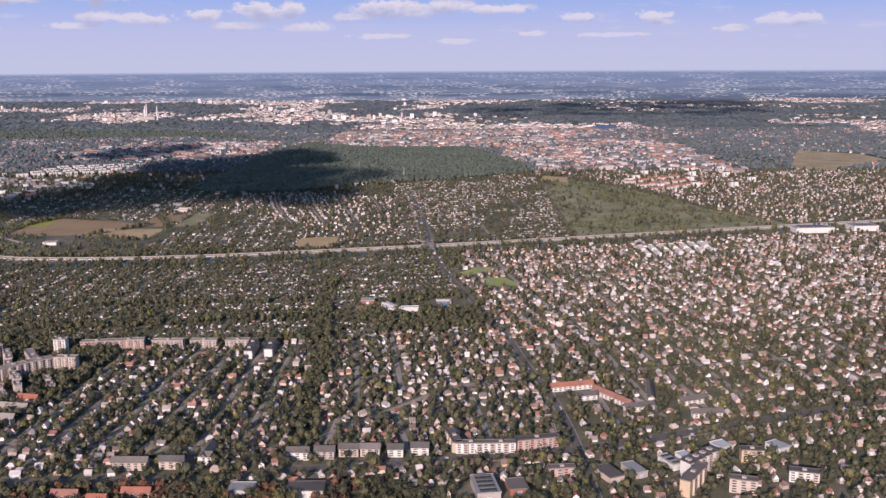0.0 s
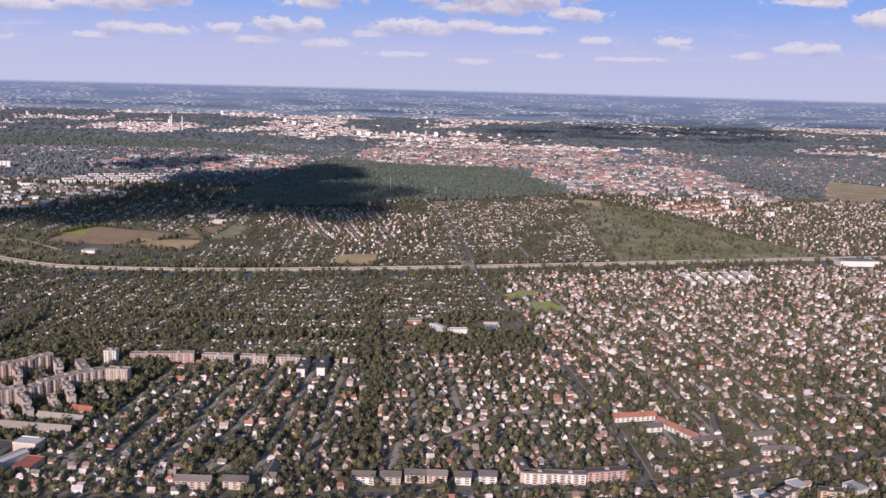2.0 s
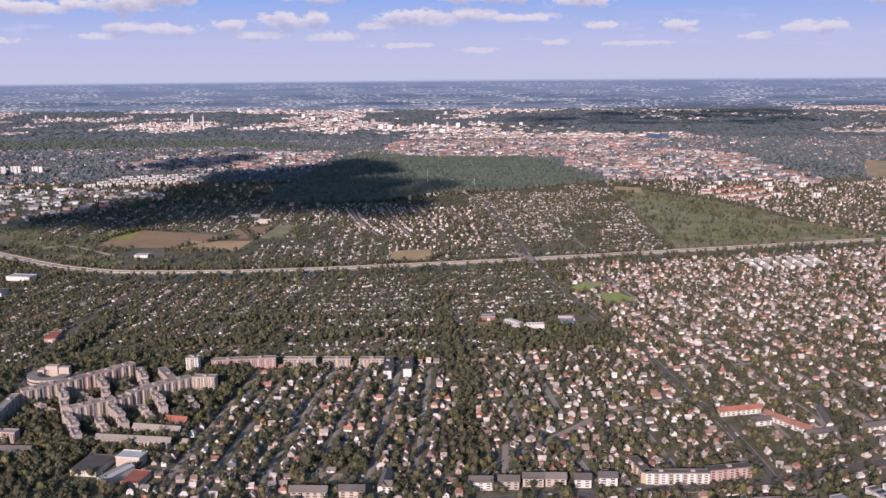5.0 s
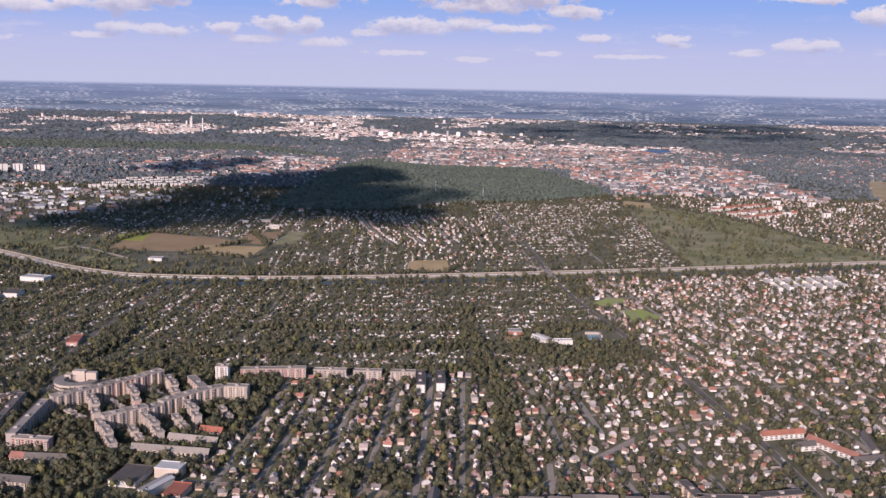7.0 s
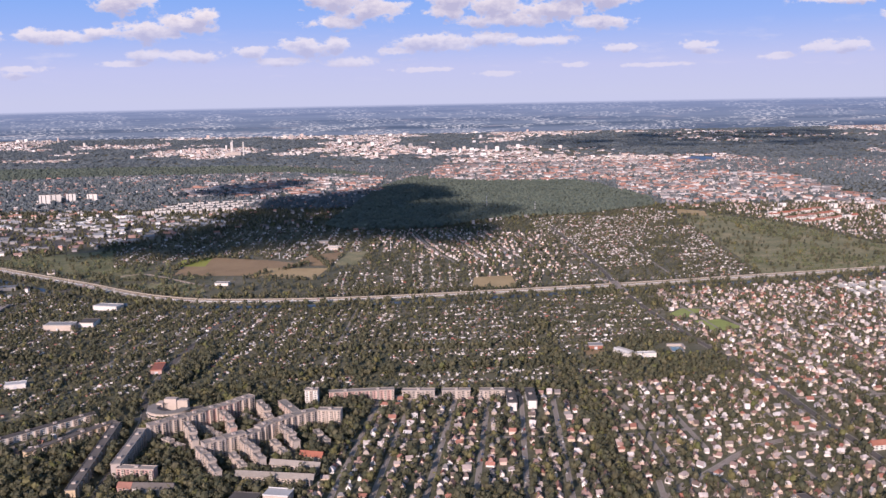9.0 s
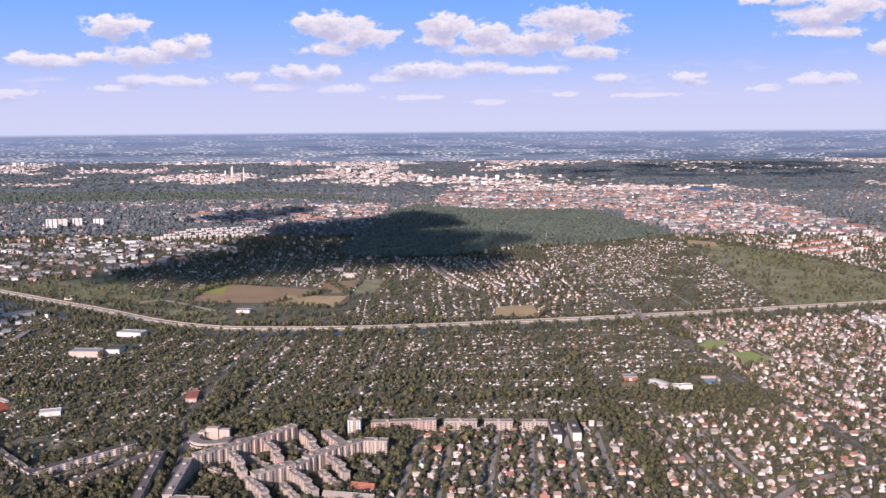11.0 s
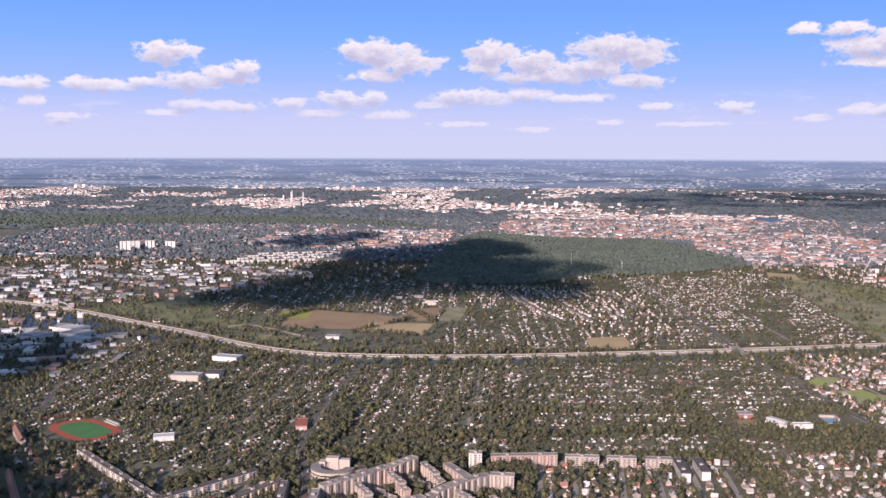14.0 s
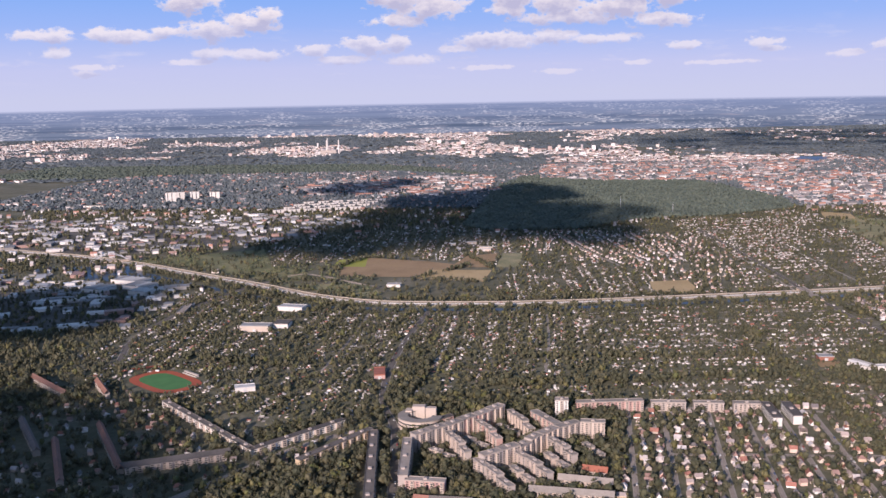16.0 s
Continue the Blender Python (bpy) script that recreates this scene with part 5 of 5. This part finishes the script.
def hut_rows(area, along_y, gap, pitch, lean, keep):
    """Huts on both sides of parallel lanes, thinned out in patches: x, y and turn."""
    out = []
    lo, hi, end0, end1 = (area[0], area[2], area[1], area[3]) if along_y else (area[1], area[3], area[0], area[2])
    for lane in np.arange(lo, hi, gap):
        wave, full = rng.uniform(0, 6.28), keep * rng.uniform(0.72, 1.12)
        for side in (-1, 1):
            run = np.arange(end0, end1, pitch) + rng.uniform(0, pitch)
            run = run + rng.normal(0, pitch * 0.16, len(run))
            off = lane + side * rng.uniform(gap * 0.13, gap * 0.20) + lean * (run - end0) + 1.6 * np.sin(run / 37 + wave) + rng.normal(0, 0.55, len(run))
            ok = rng.random(len(run)) < full
            x, y = (off, run) if along_y else (run, off)
            out.append(np.c_[x, y, rng.choice([0, 1.57], len(run)) + rng.normal(0.06, 0.1, len(run))][ok])
    out = np.concatenate(out)
    return out[patchy(out[:, 0], out[:, 1], 0.021, 5.3) + rng.normal(0, 0.12, len(out)) > -0.26]


huts = np.concatenate([hut_rows((-670, 590, -250, 1000), True, 19.0, 4.9, 0.03, 0.86), hut_rows((-250, 640, 40, 1000), False, 17.5, 4.6, 0.05, 0.86),
                       hut_rows((-660, 960, -75, 1720), True, 21.0, 5.8, -0.06, 0.80), hut_rows((-75, 960, 190, 1720), False, 20.0, 5.0, 0.16, 0.88)])
hj, hi_ = cells(huts[:, 0], huts[:, 1])
huts = huts[(zone[hj, hi_] == GARDENS) & ~occupied[hj, hi_]]
extra = huts[rng.random(len(huts)) < 0.35] + (2.6, 2.1, 0.8)
huts = np.concatenate([huts, extra[zone[cells(extra[:, 0], extra[:, 1])] == GARDENS]])
for x, y, _ in huts:
    j, i = cells(x, y)
    occupied[j, i] = True
    tight[j, i] = True
big = np.where(huts[:, 1] > 1000, 1.12, 1.0)
places = np.c_[huts[:, :2], np.zeros(len(huts))]
sizes = np.c_[rng.uniform(0.9, 2.0, len(huts)) * big, rng.uniform(1.2, 2.9, len(huts)) * big, rng.uniform(0.5, 0.85, len(huts)) * big]
many("hut_walls", [strewn(gable_walls(1.25, 1.75), places, huts[:, 2], sizes)], M["hut"], "pale and brown board walls of many garden huts", "huts")
many("hut_roofs", [strewn(gable_roof(1.25, 1.75, 0.1, 0.06), places, huts[:, 2], sizes)], M["hutroof"], "grey, white and brown roofs of many garden huts", "roofs")
# beds, paths and small glasshouses between the huts
sel = rng.random(len(huts)) < 0.35
pv = places[sel] + np.c_[rng.normal(0, 3, sel.sum()), rng.normal(0, 3, sel.sum()), np.full(sel.sum(), 0.0)]
many("garden_beds", [strewn(box(-.5, -.5, 0, .5, .5, .12), pv, huts[sel, 2], np.c_[rng.uniform(1, 3, sel.sum()), rng.uniform(1, 4, sel.sum()), np.ones(sel.sum())])], M["pave"], "pale paths, terraces and beds in garden plots", "beds")

# ---- works and city quarters ----
def quarter(code, area, step, wall, roof, name, label, wr, lr, hr, turn, keep=0.8, pitched=False):
    xs, ys = np.meshgrid(np.arange(area[0], area[2], step[0]), np.arange(area[1], area[3], step[1]))
    x, y = xs.ravel() + rng.normal(0, step[0] * 0.22, xs.size), ys.ravel() + rng.normal(0, step[1] * 0.22, xs.size)
    j, i = cells(x, y)
    ok = (zone[j, i] == code) & ~occupied[j, i] & (rng.random(xs.size) < keep)
    x, y = x[ok], y[ok]
    n = len(x)
    sizes = np.c_[rng.uniform(*wr, n), rng.uniform(*lr, n), rng.uniform(*hr, n)]
    turns = turn + rng.normal(0, 0.08, n) + rng.choice([0, 1.5708], n)
    p = np.c_[x, y, np.zeros(n)]
    for a, b in zip(x, y):
        block_out(a, b, 2.0)
    many(name + "_walls", [strewn(box(-.5, -.5, 0, .5, .5, 1), p, turns, sizes)], M[wall], label + ", walls", "buildings")
    if pitched:
        top = p + np.c_[np.zeros(n), np.zeros(n), sizes[:, 2]]
        many(name + "_roofs", [strewn(gable_roof(0, 1, 0.04, 0.1), top, turns, sizes * (1, 1, 0) + (0, 0, 2.2))], M[roof], label + ", roofs", "roofs")
    else:
        top = p + np.c_[np.zeros(n), np.zeros(n), sizes[:, 2]]
        many(name + "_roofs", [strewn(box(-.51, -.51, 0.01, .51, .51, 1), top, turns, sizes * (1, 1, 0) + (0, 0, 0.4))], M[roof], label + ", roofs", "roofs")


quarter(WORKS, (-1250, 720, -560, 1700), (17, 19), "hall", "hall", "works", "halls and sheds of a works quarter", (4, 15), (7, 28), (1.6, 3.8), 0.35, 0.5)
quarter(CITY, (-820, 1560, 560, 2790), (13, 20), "city", "cityroof", "tenement", "tenements of an old town quarter", (4, 6), (8, 26), (3.2, 5.8), 0.25, 0.52, True)
quarter(BUILT, (-1390, 1000, 1190, 2790), (11, 15), "city", "cityroof", "town_house", "houses of outlying quarters", (2.5, 5), (3, 11), (2.0, 4.2), 0.2, 0.21, True)

# the land past the plan: quarters of pale buildings between woods
n = 46000
fx, fy = rng.uniform(-3500, 3000, n), 2350 + 3100 * rng.random(n) ** 1.1
ok = (fx > -375 - 0.6 * fy) & (fx < 0.53 * fy + 100) & ((fy > 2790) | (zone[cells(fx, fy)] == BUILT))
fx, fy = fx[ok], fy[ok]
pt = patchy(fx, fy, 0.0018, 3.1) + 0.5 * patchy(fx, fy, 0.006, 8.2)
red_quarter = (fx > -260) & (fx < 620) & (fy > 2790) & (fy < 3050)
lake_cut = inside([(414, 2580), (474, 2634), (569, 2954), (491, 2989), (427, 2810)], fx, fy)
grove = inside([(-1969, 3064), (-1459, 3113), (-967, 2909), (-585, 2638), (-416, 2402), (-667, 2554), (-1226, 2497), (-1560, 2321)], fx, fy) | inside([(700, 2600), (1200, 2700), (1300, 3000), (750, 3000)], fx, fy)
town = (((pt > 0.03) & (rng.random(len(pt)) < 0.8) & ~grove) | red_quarter) & ~lake_cut & ~((fx > 50) & (fy > 3150) & (fy < 4700) & (fx < 1700) & (rng.random(len(fx)) < 0.85))
tx, ty = fx[town], fy[town]
m = len(tx)
tall = (rng.random(m) < 0.03) & (tx < 200) & (ty > 3050)
sz = np.c_[rng.uniform(5, 18, m), rng.uniform(4, 9, m), np.where(tall, rng.uniform(9, 18, m), rng.uniform(2.2, 5, m))]
tp, tt = np.c_[tx, ty, np.zeros(m)], rng.normal(0.1, 0.25, m)
many("far_town_walls", [strewn(box(-.5, -.5, 0, .5, .5, 1), tp, tt, sz)], M["city"], "pale walls of far town quarters", "buildings")
many("far_town_roofs", [strewn(gable_roof(0, 1, 0.02, 0.1), tp + np.c_[np.zeros(m), np.zeros(m), sz[:, 2]], tt, np.c_[sz[:, 0], sz[:, 1], np.where(tall, 0.4, 2.0)])], M["cityroof"], "red and grey roofs of far town quarters", "roofs")
woods = ~town & ~lake_cut & (grove | (pt < 0.0) | (rng.random(len(pt)) < 0.35))
wx, wy = fx[woods], fy[woods]
wx, wy = wx + rng.normal(0, 20, len(wx)), wy + rng.normal(0, 20, len(wx))
m = len(wx)
many("far_woods", [strewn(FARTREES[k], np.c_[wx, wy, np.full(m, -2.0)][k::6], rng.uniform(0, 6.28, m)[k::6], np.c_[rng.uniform(14, 34, m), rng.uniform(14, 30, m), rng.uniform(6, 9, m)][k::6]) for k in range(6)], M["hazed_farleaf"], "wooded land between far quarters", "woods")

# ---- trees ----
def scatter(area, count, test, lo, hi, stretch=(1.0, 1.35), sink=0.0):
    x, y = rng.uniform(area[0], area[2], count), rng.uniform(area[1], area[3], count)
    j, i = cells(x, y)
    ok = test(zone[j, i], rng.random(count)) & ~tight[j, i] & (rng.random(count) < sparse[j, i]) & (x > -360 - 0.6 * y) & (x < 0.50 * y + 130)
    x, y = x[ok], y[ok]
    s = rng.uniform(lo, hi, len(x)) * rng.choice([0.75, 1.0, 1.0, 1.15], len(x))
    return np.c_[x, y, np.full(len(x), sink)], rng.uniform(0, 6.28, len(x)), np.c_[s, s, s * rng.uniform(*stretch, len(x))]


DENSITY = {BUILT: 1.0, HOUSES: 0.62, GARDENS: 0.62, WOOD: 0.0, GRASS: 0.26, BARE: 0.0, ESTATE: 1.0, WORKS: 0.4, CITY: 0.5, BELT: 1.0}
dens = np.array([DENSITY[k] for k in range(10)])


# the newer house quarter has fewer old trees
young = (zone == HOUSES) & (gy > 560) & (gx > 60 - 0.15 * (gy - 560))
sparse = np.where(young, np.where(gy > 690, 0.86, 0.74), np.where(zone == HOUSES, 0.82, 1.0))
in_gardens = lambda z, u: (z == GARDENS) & (u < 0.8)
elsewhere = lambda z, u: (u < dens[z]) & (z != GARDENS)
sets = [scatter((-700, 372, 600, 690), 30000, elsewhere, 2.2, 5.2), scatter((-900, 690, 850, 1010), 26000, elsewhere, 2.0, 4.6),
        scatter((-1200, 1010, 1100, 1720), 32000, elsewhere, 2.2, 5.0), scatter((-1400, 1720, 1200, 2800), 38000, elsewhere, 5.0, 9.0, (0.7, 1.0))]
small = [scatter((-660, 600, 30, 1000), 21000, in_gardens, 1.2, 3.4, (0.7, 1.1)), scatter((-660, 940, 200, 1720), 27000, in_gardens, 1.4, 3.8, (0.7, 1.1))]
small.append(scatter((-660, 600, -230, 1000), 2200, in_gardens, 2.2, 4.6, (0.8, 1.2)))
belt = scatter((-760, 350, 900, 1260), 36000, lambda z, u: z == BELT, 2.6, 5.4, (0.8, 1.2))
estate = scatter((-640, 440, -100, 700), 5200, lambda z, u: (z == ESTATE) | ((z == BELT) & (u < 0.5)), 3.2, 6.0)
shrubs = scatter((-820, 960, 440, 1660), 26000, lambda z, u: (z == GRASS) & (u < 0.75), 1.4, 4.2, (0.5, 0.9))
thicket = patchy(shrubs[0][:, 0], shrubs[0][:, 1], 0.013, 2.4) + 0.5 * patchy(shrubs[0][:, 0], shrubs[0][:, 1], 0.05, 6.1) > np.where(shrubs[0][:, 0] > 0, 0.02, 0.24)
shrubs = tuple(a[thicket] for a in shrubs)
rust = scatter((-200, 368, -40, 396), 260, lambda z, u: z == BELT, 2.6, 4.4)
# the trees nearest to the way are things of their own, with trunk and crown
first = sets[0]
rank = np.argsort(first[0][:, 1] + np.abs(first[0][:, 0] + 40) * 0.3)
take, leave = rank[:300], rank[300:]
tree_protos = []
for k in range(6):
    t = thing("tree", "leafy green garden tree in summer", "tree", "garden trees", pose(0, 0, -60))
    part("trunk", mesh_of("trunk", *trunk(7, 0.035, 0.42, 4), M["bark"]), t)
    cv, cf = joined([crown(150, 0.10, 0.36)])
    part("crown", mesh_of("crown", cv, cf, M["leaf_yellow" if k == 5 else "leaf"]), t)
    tree_protos.append(t)
for n, q in enumerate(take):
    ob = tree_protos[n] if n < 6 else copy_thing(tree_protos[n % 6], pose(0, 0, 0))
    (x, y, _), (s, _, h) = first[0][q], first[2][q]
    ob.matrix_basis = pose(x, y, 0, 0, 0, math.degrees(first[1][q])) @ Matrix.Diagonal((s, s, h, 1))
sets[0] = tuple(a[leave] for a in first)


def plant_all(name, groups, protos_, mat, label):
    bits = []
    for p, t, s in groups:
        for k, proto in enumerate(protos_):
            bits.append(strewn(proto, p[k::len(protos_)], t[k::len(protos_)], s[k::len(protos_)]))
    many(name, bits, mat, label, "trees")


def split(g, step):
    return tuple(np.delete(a, slice(0, None, step), 0) for a in g), tuple(a[::step] for a in g)


near_green, near_yellow = zip(*(split(g, 8) for g in (sets[0], estate)))
mid_green, mid_yellow = zip(*(split(g, 8) for g in sets[1:3] + small))
plant_all("garden_trees", near_green, TREES, M["leaf"], "green garden and street trees between houses")
plant_all("linden_trees", near_yellow, TREES, M["leaf_yellow"], "yellow-green lindens and birches between houses")
plant_all("autumn_trees", [rust], TREES, M["leaf_rust"], "rust-brown autumn trees beside the broad road")
plant_all("rear_trees", list(mid_green) + [belt], MIDTREES, M["leaf"], "green trees and hedges among houses and garden plots")
plant_all("rear_lindens", mid_yellow, MIDTREES, M["leaf_yellow"], "yellow-green fruit trees among garden plots")
plant_all("meadow_shrubs", [shrubs], MIDTREES, M["shrub"], "olive green shrubs in uneven thickets on rough meadow")
plant_all("town_trees", [sets[3]], FARTREES, M["hazed_farleaf"], "trees among far houses")
is_wood = lambda z, u: z == WOOD
forest = [scatter((-420, 1420, 190, 2380), 30000, is_wood, 6.0, 10.0, (0.8, 1.1), -0.5), scatter((-1760, 2300, -400, 2800), 14000, is_wood, 8.0, 13.0, (0.6, 0.9), -0.5)]
plant_all("forest", forest, FARTREES, M["needle"], "dense dark green wood with an even canopy")

# ---- cars ----
def car_mesh():
    body = joined([box(-0.42, -1.05, 0.16, 0.42, 1.05, 0.46), box(-0.38, -0.55, 0.46, 0.38, 0.75, 0.74)])
    return mesh_of("car_body", *body, M["car"]), mesh_of("car_window", *joined([box(-0.39, -0.5, 0.5, 0.39, 0.7, 0.68), box(-0.34, -0.57, 0.5, 0.34, 0.77, 0.68)]), M["glass"]), mesh_of("car_wheel", *box(-0.44, -0.17, 0, 0.44, 0.17, 0.32), M["asphalt"])


cb, cw, ct = car_mesh()


def car(x, y, z, turn, label):
    c = thing("car", label, "car", "cars", pose(x, y, z, 0, 0, turn))
    body = part("body", cb, c)
    part("window", cw, body)
    part("axle", ct, c, at=pose(0, -0.65, 0))
    part("axle", ct, c, at=pose(0, 0.65, 0))


for line, offs, n, z in ((MOTORWAY, (1.7, 3.2, 4.9, -1.7, -3.2, -4.9), 80, 0.43), (SOUTH_ROAD, (1.6, -1.6, 3.3, -3.3), 60, 0.29), (WEST_ROAD, (1.2, -1.2), 40, 0.29), (AVENUE, (1.1, -1.1), 30, 0.3)):
    p = smooth_line(line)
    for _ in range(n):
        k = rng.integers(2, len(p) - 3)
        if not (-760 < p[k][0] < 420 and p[k][1] < 1280):
            continue
        d = p[k + 1] - p[k]
        u = rng.random()
        o = rng.choice(offs)
        q = p[k] + d * u + np.array([-d[1], d[0]]) / np.hypot(*d) * o
        car(q[0], q[1], z, math.degrees(math.atan2(d[1], d[0])) - 90, "small car driving along the motorway" if line is MOTORWAY else "small car on an asphalt road")
for line in STREETS[:8]:
    p = smooth_line(line)
    for _ in range(10):
        k = rng.integers(1, len(p) - 2)
        d = p[k + 1] - p[k]
        q = p[k] + d * rng.random() + np.array([-d[1], d[0]]) / np.hypot(*d) * rng.choice((0.7, -0.7))
        car(q[0], q[1], 0.28, math.degrees(math.atan2(d[1], d[0])) - 90, "small car parked beside a street kerb")
